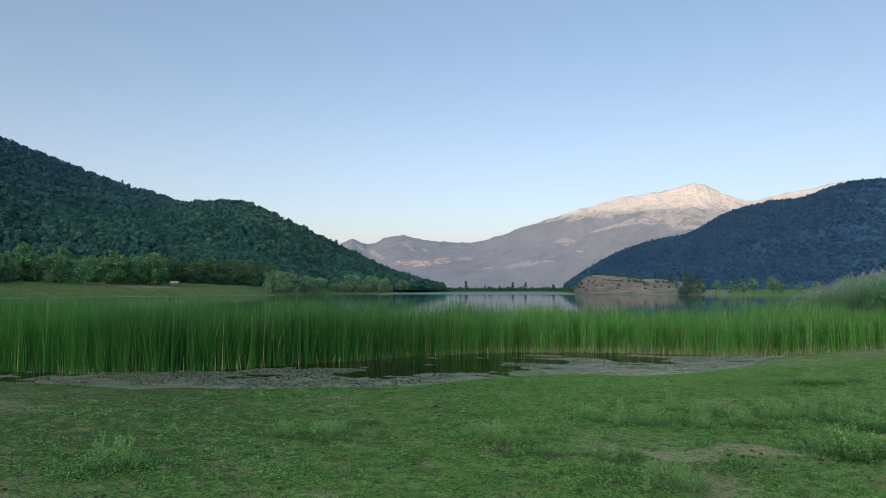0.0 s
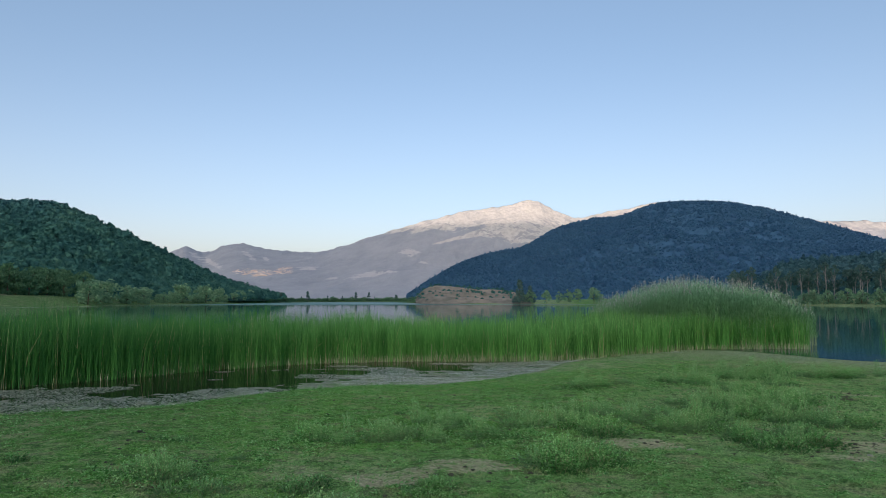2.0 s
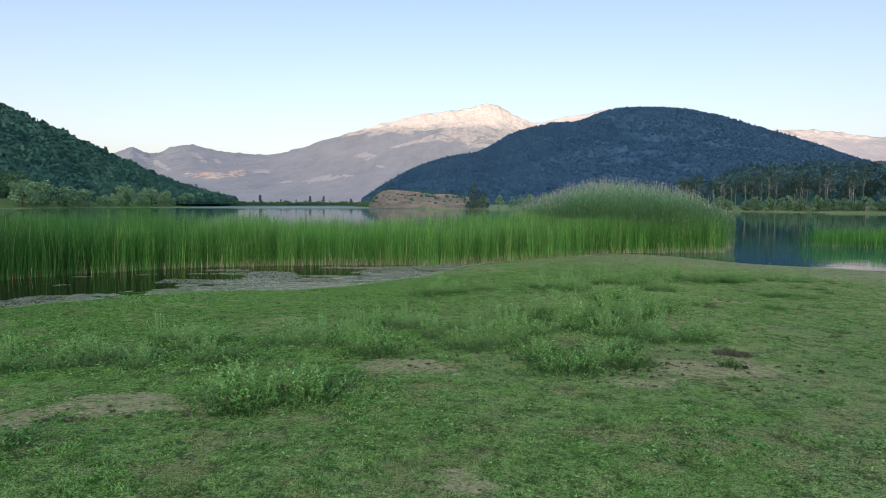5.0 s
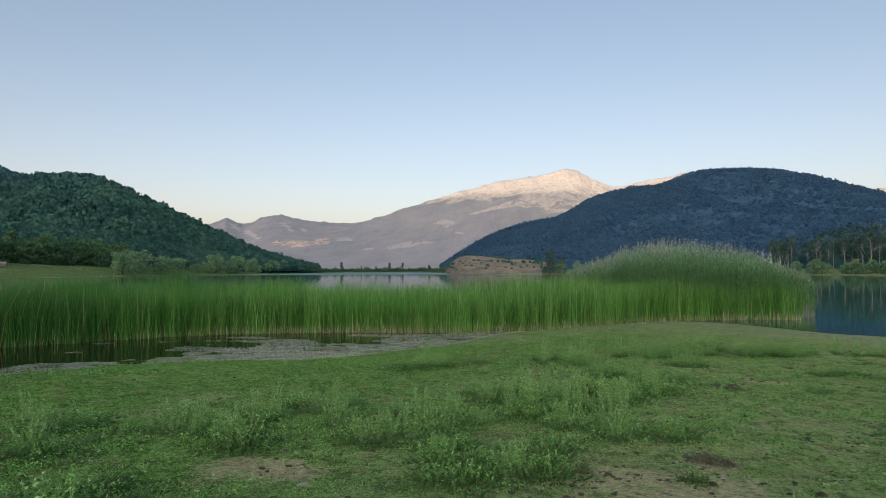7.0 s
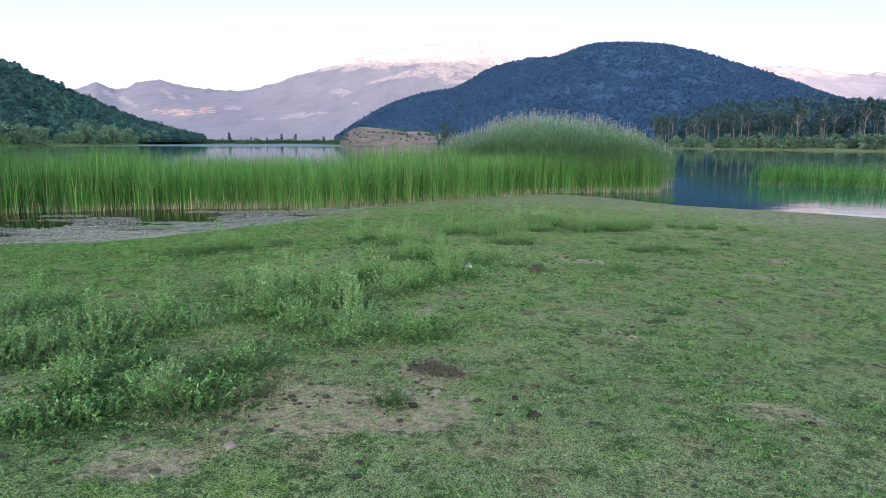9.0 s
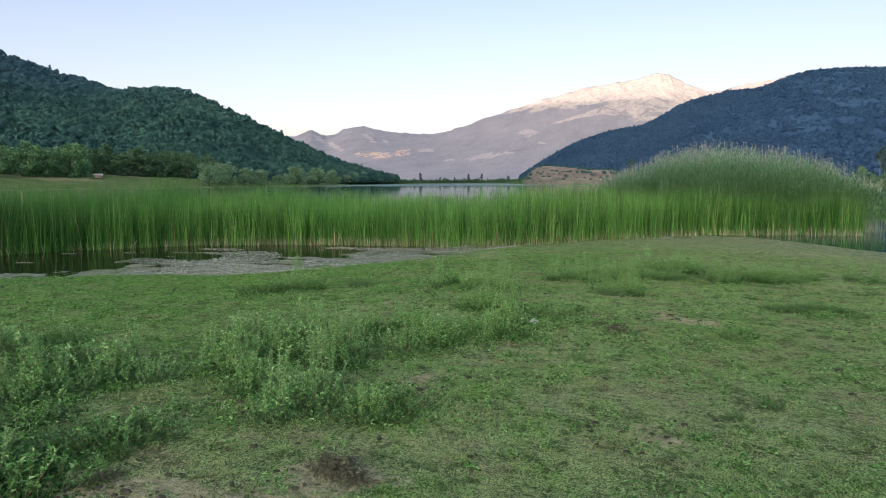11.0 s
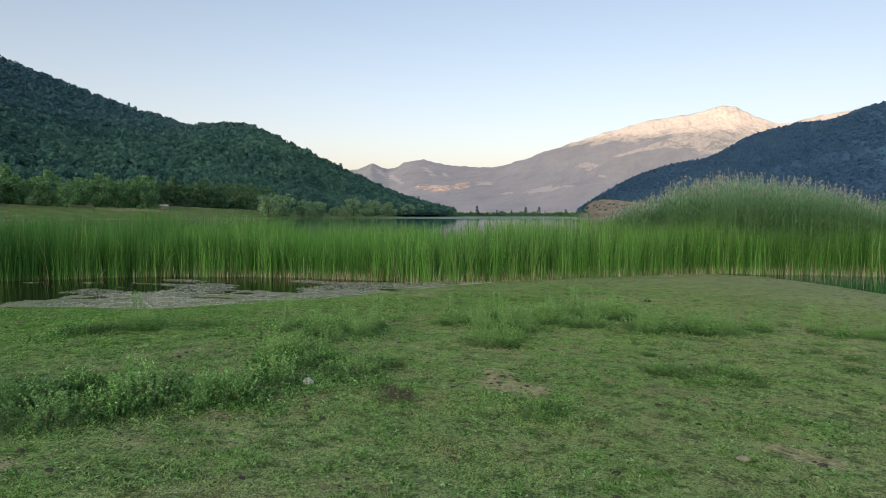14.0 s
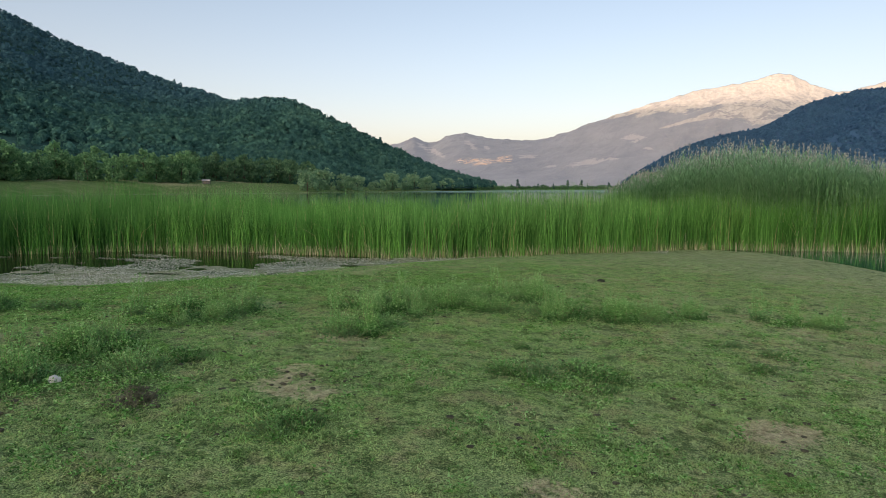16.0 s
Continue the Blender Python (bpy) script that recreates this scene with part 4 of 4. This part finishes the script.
terrace = hill("terraced_bank", [(-6.6, 0.15), (-6, 0.75), (-5.2, 1.15), (-4.2, 1.2), (-2.8, 1.1), (-1.0, 0.9), (0.8, 0.85), (2.4, 0.6), (3.6, 0.2)],
     [(-6.6, 470), (3.6, 440)], [(-6.6, 405), (-6, 372), (-2, 351), (3.6, 342)], terrace_material(),
     "bare tan terraces of dry earth with scattered shrubs", foot=-0.8, steps=(140, 60), relief=0.12, grain=14, seed=23, back=0.1, category="slope", treads=3)


woods("terrace_shrubs", terrace, 240, (-6.4, 3.4), (0.0, 1.02), (0.3, 1.2), 30, "scattered dark shrubs on bare tan terraces", WOOD_A, 0.1, 0.8)


# ---- hut, poles ----
def box(b, size, at, taper=0.0):
    m = Matrix.Translation(at) @ Matrix.Diagonal((*size, 1))
    made = bmesh.ops.create_cube(b, size=1.0, matrix=m)["verts"]
    bmesh.ops.bevel(b, geom=list({e for v in made for e in v.link_edges}), offset=min(size) * 0.08, segments=1, affect="EDGES")


def part_bm(name, build, mat, parent, label=""):
    b = bmesh.new()
    build(b)
    me = bpy.data.meshes.new(name)
    b.to_mesh(me)
    b.free()
    me.materials.append(mat)
    return part(name, me, parent, label)


def plain(name, dark, light, scale, rough=0.8, spec=0.3):
    m, t, b = material(name, rough, spec)
    n = noise_at(t, scale, 5, 0.65)
    t.links.new(ramp(t, n, [(0.3, dark), (0.7, light)]), b.inputs["Base Color"])
    bump(t, b, n, 0.4, 0.02)
    return m


PLASTER = plain("weathered_plaster", (0.10, 0.115, 0.115), (0.17, 0.185, 0.18), 2)
SHEET = plain("pale_sheet_roof", (0.28, 0.29, 0.30), (0.42, 0.43, 0.44), 1.5, 0.5, 0.5)
TIMBER = plain("grey_timber", (0.12, 0.10, 0.08), (0.26, 0.23, 0.19), 9)


def hut(x, y, turn):
    root = new("hut")
    part_bm("wall", lambda b: box(b, (5.2, 3.4, 2.2), (0, 0, 1.0)), PLASTER, root)

    def roof(b):
        vs = [b.verts.new(p) for p in ((-2.9, -2.1, 2.0), (2.9, -2.1, 2.0), (2.9, 2.1, 2.0), (-2.9, 2.1, 2.0), (-2.9, 0, 3.0), (2.9, 0, 3.0),
                                       (-2.9, -2.1, 2.12), (2.9, -2.1, 2.12), (2.9, 2.1, 2.12), (-2.9, 2.1, 2.12), (-2.9, 0, 3.14), (2.9, 0, 3.14))]
        for q in ((0, 1, 5, 4), (2, 3, 4, 5), (6, 10, 11, 7), (8, 11, 10, 9), (0, 6, 7, 1), (2, 8, 9, 3), (0, 4, 10, 6), (4, 3, 9, 10), (1, 7, 11, 5), (5, 11, 8, 2)):
            b.faces.new([vs[i] for i in q])
    part_bm("roof", roof, SHEET, root, "pale metal sheet roof")
    door = part_bm("door", lambda b: box(b, (0.9, 0.08, 1.8), (-0.6, -1.73, 0.9)), TIMBER, root)
    part_bm("handle", lambda b: box(b, (0.12, 0.05, 0.04), (-0.28, -1.79, 0.95)), SHEET, door)
    window = part_bm("window", lambda b: box(b, (0.9, 0.08, 0.7), (1.3, -1.73, 1.3)), TIMBER, root)
    part_bm("sill", lambda b: box(b, (1.05, 0.16, 0.06), (1.3, -1.77, 0.92)), PLASTER, window)
    root.matrix_basis = pose(x, y, float(land(x, y)) - 0.1, 0, 0, turn)
    return tagged(root, "small plastered hut with a pale sheet roof among trees", "hut")


hut(*around(-41.5, 297), 35).scale = (0.6, 0.6, 0.6)


def utility_pole(x, y, h):
    root = new("utility_pole")
    part("pole", mesh_from("pole", *limb((0, 0, -0.5), (0, 0, h), 0.15, 0.10, 8, 4), TIMBER), root)
    arm = part_bm("crossarm", lambda b: box(b, (1.8, 0.12, 0.12), (0, 0, h - 0.5)), TIMBER, root)
    for k in (-0.75, 0, 0.75):
        part("insulator", mesh_from("insulator", *limb((k, 0, h - 0.44), (k, 0, h - 0.2), 0.05, 0.03, 6, 3), SHEET), arm)
    root.matrix_basis = pose(x, y, float(land(x, y)), 0, 0, 40)
    return tagged(root, "grey wooden utility pole with a crossarm", "utility pole")


utility_pole(*around(-39.45, 360), 7.4)


# ---- meadow plants ----
def herb_material(name, stops):
    m, t, b = material(name, 0.8, 0.05)
    col = ramp(t, island(t), stops)
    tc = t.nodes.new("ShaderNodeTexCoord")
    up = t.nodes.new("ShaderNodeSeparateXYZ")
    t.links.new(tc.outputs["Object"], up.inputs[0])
    # Leaves darken at the foot and brighten upwards, painting shade and top light.
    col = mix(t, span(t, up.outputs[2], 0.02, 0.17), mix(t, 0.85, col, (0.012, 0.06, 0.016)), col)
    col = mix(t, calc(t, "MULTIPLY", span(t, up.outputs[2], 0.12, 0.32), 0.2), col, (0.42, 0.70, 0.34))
    oi = t.nodes.new("ShaderNodeObjectInfo")
    col = mix(t, calc(t, "MULTIPLY", oi.outputs["Random"], 0.32), col, (0.26, 0.45, 0.25))
    t.links.new(col, b.inputs["Base Color"])
    return leafy(m, t, b, 0.2)


HERB = herb_material("grey_green_herb", [(0.0, (0.03, 0.14, 0.035)), (0.45, (0.115, 0.37, 0.10)), (0.8, (0.23, 0.54, 0.19)), (1.0, (0.40, 0.69, 0.33))])
STEM = plain("herb_stem", (0.12, 0.15, 0.07), (0.22, 0.23, 0.13), 20)


def herb(height, across, shoots, per, label, leaf, upright=0.4, name="meadow_weed", leaf_mat=None):
    root = new(name)
    a, lean = rng.uniform(0, 2 * np.pi, shoots), rng.uniform(0.03, upright, shoots)
    foot = rng.normal(0, across * 0.5, (shoots, 2))
    h = height * rng.uniform(0.45, 1.0, shoots) * np.exp(-(np.hypot(*foot.T) / (across * 1.5)) ** 2)
    tip = foot + np.stack([np.cos(a), np.sin(a)], -1) * (lean * h)[:, None] + foot * 0.35
    stems, cs = [], []
    for i in range(shoots):
        stems.append(limb((*foot[i], -0.03), (*tip[i], h[i]), 0.0035, 0.0015, 3, 2))
        k = rng.uniform(0.0, 1.0, per)[:, None]
        cs.append(np.array([*foot[i], 0]) * (1 - k) + np.array([*tip[i], h[i]]) * k)
    part("stem", mesh_from("stem", *joined(stems), STEM), root)["kind"] = "stuff"
    low = shoots * per // 2      # the leafy foot of the plant
    cs.append(np.concatenate([rng.normal(0, across * 0.75, (low, 2)), height * 0.28 * rng.random((low, 1)) ** 1.5], -1))
    c = np.concatenate(cs)
    m = len(c)
    d = rng.standard_normal((m, 3)) * [1, 1, 0.5] + [0, 0, 0.55]
    d /= np.linalg.norm(d, axis=-1, keepdims=True)
    size = leaf * rng.uniform(0.5, 1.5, (m, 1))
    w = np.cross(d, rng.standard_normal((m, 3)))
    w /= np.linalg.norm(w, axis=-1, keepdims=True)
    v = np.stack([c + w * size * 0.27, c + d * size, c - w * size * 0.27], 1).reshape(-1, 3)
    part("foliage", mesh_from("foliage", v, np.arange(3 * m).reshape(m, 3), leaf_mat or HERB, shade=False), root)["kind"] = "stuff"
    return tagged(root, label, "weed")


kinds = [herb(0.40, 0.17, 46, 76, "bushy grey-green weed on the grazed meadow", 0.023), herb(0.22, 0.22, 50, 48, "low spreading green weed on the grazed meadow", 0.021, 0.8),
         herb(0.58, 0.09, 12, 100, "tall thin grey-green weed on the grazed meadow", 0.022, 0.3), herb(0.14, 0.14, 40, 28, "small green weed tuft on the grazed meadow", 0.019, 0.8),
         herb(0.30, 0.22, 60, 58, "dense green weed mound on the grazed meadow", 0.022, 0.6)]
laid = [[] for _ in kinds]
for wx, wy, wr in WEEDS:
    for i in range(int((2.8 + 16 * wr * wr) * (1.5 if wy > 17 else 1)) if wr > 0.33 else 3):
        x, y = wx + random.gauss(0, 0.5) * wr * 1.2, wy + random.gauss(0, 0.5) * wr
        if abs(x - 7.75) < 0.3 and 13.9 < y < 15.3:
            continue
        kind = random.choice((0, 0, 1, 2, 2, 4, 4)) if wr > 0.33 else random.choice((1, 3, 3))
        laid[kind].append((x, y, float(land(x, y)) - 0.01, random.uniform(0, 360), random.uniform(0.5, 1.1) * (0.8 if wx < 2 else 1)))
for i in range(40):
    x, y = random.uniform(-9, 15), random.uniform(5, 22)
    if y < float(near_edge(x)) - 2:
        laid[3].append((x, y, float(land(x, y)) - 0.01, random.uniform(0, 360), random.uniform(0.4, 0.8)))
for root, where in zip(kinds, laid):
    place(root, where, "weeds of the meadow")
DEAD = plain("dead_weed_leaf", (0.05, 0.065, 0.048), (0.20, 0.215, 0.16), 40, 0.9, 0.05)
withered = herb(0.11, 0.13, 40, 26, "withered grey-brown weed on the grazed meadow", 0.026, 0.9, "dead_weed", DEAD)
place(withered, [(x, y, float(land(x, y)) - 0.01, 70.0 * x, size) for x, y, size in ((8.6, 14.95, 0.9), (8.42, 15.1, 0.6), (7.08, 10.75, 0.8), (7.2, 10.68, 0.6), (6.0, 10.35, 0.5))], "withered weeds")


# low herbs in tufts between the taller weeds
n = 46000
hx, hy = rng.uniform(-9, 16, n), rng.uniform(4.5, 23.5, n)
ok = (rng.random(n) < 0.06 + 0.22 * (fbm(hx * 0.9, hy * 0.9, 3, 57) > 0.12) + 1.1 * weediness(hx, hy)) & (hy < near_edge(hx) - 2.0) & (bareness(hx, hy) < 0.3)
hx, hy = hx[ok], hy[ok]
n, per = len(hx), 22
wide, tall = rng.uniform(0.035, 0.12, n), rng.gamma(4, 0.020, n)
off = rng.standard_normal((n, per, 2)) * 0.55
up_ = np.exp(-np.sum(off ** 2, -1)) * rng.uniform(0.25, 1.0, (n, per))
lx, ly = (hx[:, None] + off[..., 0] * wide[:, None]).ravel(), (hy[:, None] + off[..., 1] * wide[:, None]).ravel()
lz = np.repeat(land(hx, hy), per) + (tall[:, None] * up_).ravel()
lv = np.stack([lx, ly, lz], -1)
d = rng.standard_normal((len(lv), 3)) * [1, 1, 0.4] + [0, 0, 0.25]
d /= np.linalg.norm(d, axis=-1, keepdims=True)
w = np.cross(d, rng.standard_normal((len(lv), 3)))
w /= np.linalg.norm(w, axis=-1, keepdims=True)
ls = rng.uniform(0.016, 0.034, (len(lv), 1))
lv = np.stack([lv + w * ls * 0.25, lv + d * ls, lv - w * ls * 0.25], 1).reshape(-1, 3)


def tuft_material():
    m, t, b = material("low_herb_leaf", 0.85, 0.04)
    col = ramp(t, island(t), [(0.0, (0.025, 0.10, 0.02)), (0.4, (0.085, 0.26, 0.065)), (0.75, (0.18, 0.42, 0.14)), (1.0, (0.34, 0.58, 0.27))])
    t.links.new(col, b.inputs["Base Color"])
    return leafy(m, t, b, 0.3)


tagged(new("low_herbs", mesh_from("low_herbs", lv, np.arange(len(lv)).reshape(-1, 3), tuft_material(), shade=False)),
       "low tufted green herbs between the taller weeds", "herbs", kind="stuff")


# ---- stones and dung ----
def pebble(name, size, flat, mat, label, category, x, y, seed_):
    v, f = ico(3)
    nz = np.array([noise.fractal(Vector(p) * 1.7 + Vector((seed_, 0, 0)), 1.0, 2.0, 3) for p in v])
    v = v * (1 + 0.28 * nz)[:, None] * np.array([size, size * 0.8, size * flat])
    ob = new(name, mesh_from(name, v, f, mat))
    ob.matrix_basis = pose(x, y, float(land(x, y)) + size * flat * 0.45, 0, 0, seed_ * 47)
    return tagged(ob, label, category)


WHITE = plain("white_stone", (0.38, 0.42, 0.44), (0.54, 0.58, 0.60), 14)
DUNG = plain("dried_dung", (0.022, 0.030, 0.022), (0.06, 0.075, 0.055), 30, 0.95, 0.1)
PALE = plain("pale_stone", (0.22, 0.22, 0.18), (0.34, 0.335, 0.28), 12)
pebble("stone", 0.047, 0.75, WHITE, "rounded white stone lying among the weeds", "stone", 7.68, 15.0, 1)
for i, (x, y, s) in enumerate([(9.4, 10.0, 0.07), (11.3, 14.6, 0.08), (7.1, 10.35, 0.06), (6.0, 9.6, 0.07), (-9.3, 16.4, 0.14), (3.9, 9.6, 0.09)]):
    pebble("stone", s * 0.55, 0.35, PALE, "flat pale stone half sunk in the turf", "stone", x, y, i + 3)
for i, (x, y, s) in enumerate([(5.15, 10.0, 0.09), (7.66, 9.95, 0.085), (7.59, 10.23, 0.05), (8.36, 11.84, 0.045), (9.3, 9.9, 0.05), (10.4, 24.2, 0.13), (13.9, 22.6, 0.06),
                               (-1.2, 12.1, 0.07), (4.05, 6.5, 0.09), (-3.2, 9.9, 0.07), (8.9, 21.6, 0.05), (6.95, 10.1, 0.06)]):
    pebble("dung_pat", s * 0.55, 0.5, DUNG, "dark dried lump of dung on the turf", "dung", x, y, i + 11)["group"] = "dung on the meadow"


# ---- loose turf, clods and water plants ----
def turf_material():
    m, t, b = material("turf_blades", 0.85, 0.04)
    col = ramp(t, island(t), [(0.0, (0.045, 0.14, 0.03)), (0.4, (0.14, 0.33, 0.075)), (0.75, (0.25, 0.49, 0.15)), (1.0, (0.38, 0.60, 0.25))])
    px = xyz(t)
    side = calc(t, "ADD", calc(t, "MULTIPLY", px[0], 0.05), calc(t, "MULTIPLY", px[1], -0.012))
    big = noise_at(t, 0.22, 4, 0.6)
    col = mix(t, calc(t, "MULTIPLY", span(t, calc(t, "ADD", side, calc(t, "MULTIPLY", big, 0.9)), 0.22, 0.95), 0.6), col, (0.46, 0.52, 0.32))
    # Same western darkening as on the ground, lens falloff put into the blades.
    col = mix(t, calc(t, "MULTIPLY", span(t, calc(t, "ADD", px[0], calc(t, "MULTIPLY", calc(t, "SUBTRACT", big, 0.5), 7.0)), -1.0, -8.0), 0.8), col, (0.022, 0.095, 0.024))
    tuft, patch = noise_at(t, 5.5, 4, 0.7), noise_at(t, 2.3, 4, 0.65)
    # The dark tuft mix paints shaded hollows into the blades.
    col = mix(t, calc(t, "MULTIPLY", span(t, tuft, 0.49, 0.39), 0.5), col, (0.035, 0.11, 0.03))
    col = mix(t, calc(t, "MULTIPLY", span(t, tuft, 0.53, 0.62), 0.4), col, (0.36, 0.58, 0.22))
    col = mix(t, calc(t, "MULTIPLY", span(t, patch, 0.48, 0.36), 0.5), col, (0.38, 0.36, 0.20))
    col = mix(t, calc(t, "MULTIPLY", span(t, patch, 0.55, 0.64), 0.45), col, (0.14, 0.38, 0.07))
    # Blade colour darkens at the base, painting in the shade between blades.
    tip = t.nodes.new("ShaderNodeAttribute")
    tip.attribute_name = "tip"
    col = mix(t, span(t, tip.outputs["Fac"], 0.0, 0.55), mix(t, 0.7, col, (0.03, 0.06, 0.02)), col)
    t.links.new(greener(t, col, 0.84, 0.92), b.inputs["Base Color"])
    return leafy(m, t, b, 0.3)


# short blades, thickest along and just ahead of the camera's path, wider farther off to suit its view
n = 1800000
along = rng.uniform(-0.15, 1.2, n)
reach = rng.random(n) ** 1.9
gx_ = 12.4 * along + (3.0 + 6.0 * reach) * rng.standard_normal(n)
gy_ = 11.5 * along + 2.5 + 17.0 * reach
clump = fbm(gx_ * 1.6, gy_ * 1.6, 4, 61)
sprig = 0.7 * fbm(gx_ * 16, gy_ * 16, 2, 65) + 0.6 * fbm(gx_ * 6, gy_ * 6, 2, 67)
ok = (gy_ < near_edge(gx_) - np.where(gx_ > 7, 0.5, 1.2) + 2.5 * clump) & (rng.random(n) < 0.44 + 0.4 * clump + 0.9 * sprig)
ok &= rng.random(n) > np.maximum(bareness(gx_, gy_) * 0.85, margin_of(gx_, gy_) * 0.6)
gx_, gy_, clump, sprig, reach = gx_[ok], gy_[ok], clump[ok], sprig[ok], reach[ok]
n = len(gx_)
gh = np.clip(0.011 + 0.009 * clump + 0.017 * sprig + 0.004 * rng.standard_normal(n), 0.004, 0.028) * (1 + 0.5 * weediness(gx_, gy_)) * (1 + 0.5 * reach)
face, way = rng.uniform(0, 2 * np.pi, n), rng.uniform(0, 2 * np.pi, n)
half, out = rng.uniform(0.0030, 0.0057, n) * (1 + 2.2 * reach), gh * rng.uniform(0.3, 2.0, n)
gz = land(gx_, gy_) - 0.002
tri = np.stack([np.stack([gx_ - half * np.cos(face), gy_ - half * np.sin(face), gz], -1),
                np.stack([gx_ + half * np.cos(face), gy_ + half * np.sin(face), gz], -1),
                np.stack([gx_ + out * np.cos(way), gy_ + out * np.sin(way), gz + gh], -1)], 1)
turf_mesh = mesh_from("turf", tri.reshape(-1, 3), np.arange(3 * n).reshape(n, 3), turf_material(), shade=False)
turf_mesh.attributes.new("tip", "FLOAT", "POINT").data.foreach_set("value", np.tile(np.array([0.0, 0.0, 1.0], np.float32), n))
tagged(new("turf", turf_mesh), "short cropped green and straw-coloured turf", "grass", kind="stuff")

CLOD = plain("earth_clods", (0.030, 0.036, 0.026), (0.10, 0.105, 0.08), 25, 0.95, 0.1)
base, faces = ico(1)
n = 5200
cx, cy = rng.uniform(-14, 17, n), rng.uniform(4, 24, n)
ok = (cy < near_edge(cx) - 0.6) & (fbm(cx * 0.5, cy * 0.5, 3, 91) > 0.02)
cx, cy = cx[ok], cy[ok]
spot = np.array(BARE)[rng.integers(0, len(BARE), 420)]
cx = np.concatenate([cx, spot[:, 0] + spot[:, 2] * 0.7 * rng.standard_normal(420)])
cy = np.concatenate([cy, spot[:, 1] + spot[:, 2] * 0.45 * rng.standard_normal(420)])
cx = np.concatenate([cx, 6.1 + 0.30 * rng.standard_normal(110), 9.5 + 0.25 * rng.standard_normal(40)])
cy = np.concatenate([cy, 10.2 + 0.11 * rng.standard_normal(110), 16.1 + 0.12 * rng.standard_normal(40)])
n = len(cx)
r = 0.004 + 0.022 * rng.random(n) ** 2.5 * np.where(np.arange(n) >= n - 150, 0.75, 1.0)
v = base[None] * (1 + 0.5 * (rng.random((n, 12)) - 0.5))[..., None] * r[:, None, None] * np.array([1.4, 1, 0.5])
v = v + np.stack([cx, cy, land(cx, cy) + r * 0.3], -1)[:, None]
f = (faces[None] + (np.arange(n) * 12)[:, None, None]).reshape(-1, 3)
tagged(new("clods", mesh_from("clods", v.reshape(-1, 3), f, CLOD, shade=False)), "small dark clods of earth and droppings in the turf", "clods", kind="stuff")

def floating(count, cover, size):
    """Small flat leaves and scraps lying on the water where cover says so."""
    x, y = rng.uniform(-18, 11, count), rng.uniform(13, 35, count)
    ok = cover(x, y, y - near_edge(x)) & (y < reed_front(x) + 0.4)
    x, y = x[ok], y[ok]
    k = len(x)
    q = rng.uniform(0, 2 * np.pi, (k, 1)) + np.linspace(0, 2 * np.pi, 4, endpoint=False)
    rad = rng.uniform(*size, k)[:, None] * rng.uniform(0.5, 1.2, (k, 4))
    z = np.maximum(WATER, land(x, y)) + 0.006 + 0.012 * rng.random(k)
    return np.stack([x[:, None] + 2.2 * rad * np.cos(q), y[:, None] + rad * np.sin(q), np.repeat(z[:, None], 4, 1)], -1).reshape(-1, 3), np.arange(k * 4).reshape(k, 4)


def pondweed_material():
    m, t, b = material("pondweed", 0.6, 0.3)
    pale = ramp(t, island(t), [(0.0, (0.16, 0.22, 0.15)), (0.5, (0.43, 0.51, 0.41)), (1.0, (0.70, 0.76, 0.67))])
    west = span(t, calc(t, "ADD", xyz(t)[0], calc(t, "MULTIPLY", noise_at(t, 0.9, 3, 0.6), 4.0)), 0.0, -3.5)
    t.links.new(mix(t, calc(t, "MULTIPLY", west, 0.5), pale, mix(t, island(t), (0.06, 0.12, 0.05), (0.24, 0.31, 0.19))), b.inputs["Base Color"])
    return m


mats = floating(340000, lambda x, y, gap: (gap > -0.25 + 0.5 * fbm(x * 1.7, y * 1.7, 3, 95)) & (fbm(x * 0.5, y * 0.9, 4, 93) > -0.42 + 0.09 * np.maximum(gap, 0) + 0.10 * (x < -5)), (0.008, 0.026))
tagged(new("pondweed", mesh_from("pondweed", *mats, pondweed_material())), "floating mats of grey-green pondweed in the shallows", "water plants", kind="stuff")

ALGAE, at_, ab = material("green_algae", 0.7, 0.2)
at_.links.new(ramp(at_, island(at_), [(0.0, (0.04, 0.10, 0.03)), (0.5, (0.13, 0.26, 0.09)), (1.0, (0.30, 0.44, 0.20))]), ab.inputs["Base Color"])
edge = floating(170000, lambda x, y, gap: (gap > -0.9) & (gap < 2.4) & (x < 4.5) & (fbm(x * 0.9, y * 1.3, 4, 97) > 0.16 * gap - 0.12), (0.008, 0.022))
tagged(new("algae", mesh_from("algae", *edge, ALGAE)), "green algae and drowned grass along the water's edge", "water plants", kind="stuff")

# dead pale stems of last year's rushes standing in the shallows
n = 420
sx, sy = rng.normal(-0.4, 1.3, n), rng.normal(22.2, 0.55, n)
v, f = blades(sx, sy, np.maximum(WATER, land(sx, sy)) - 0.03, rng.gamma(3.0, 0.035, n) + 0.03, rng.uniform(0.004, 0.008, n), rng.gamma(1.5, 0.12, n), 2, 0.3, 0.6)
BLEACHED = plain("bleached_stem", (0.36, 0.40, 0.36), (0.56, 0.60, 0.56), 8)
tagged(new("dead_rushes", mesh_from("dead_rushes", v, f, BLEACHED)), "bleached dead rush stems standing in the shallow water", "reeds", kind="stuff")
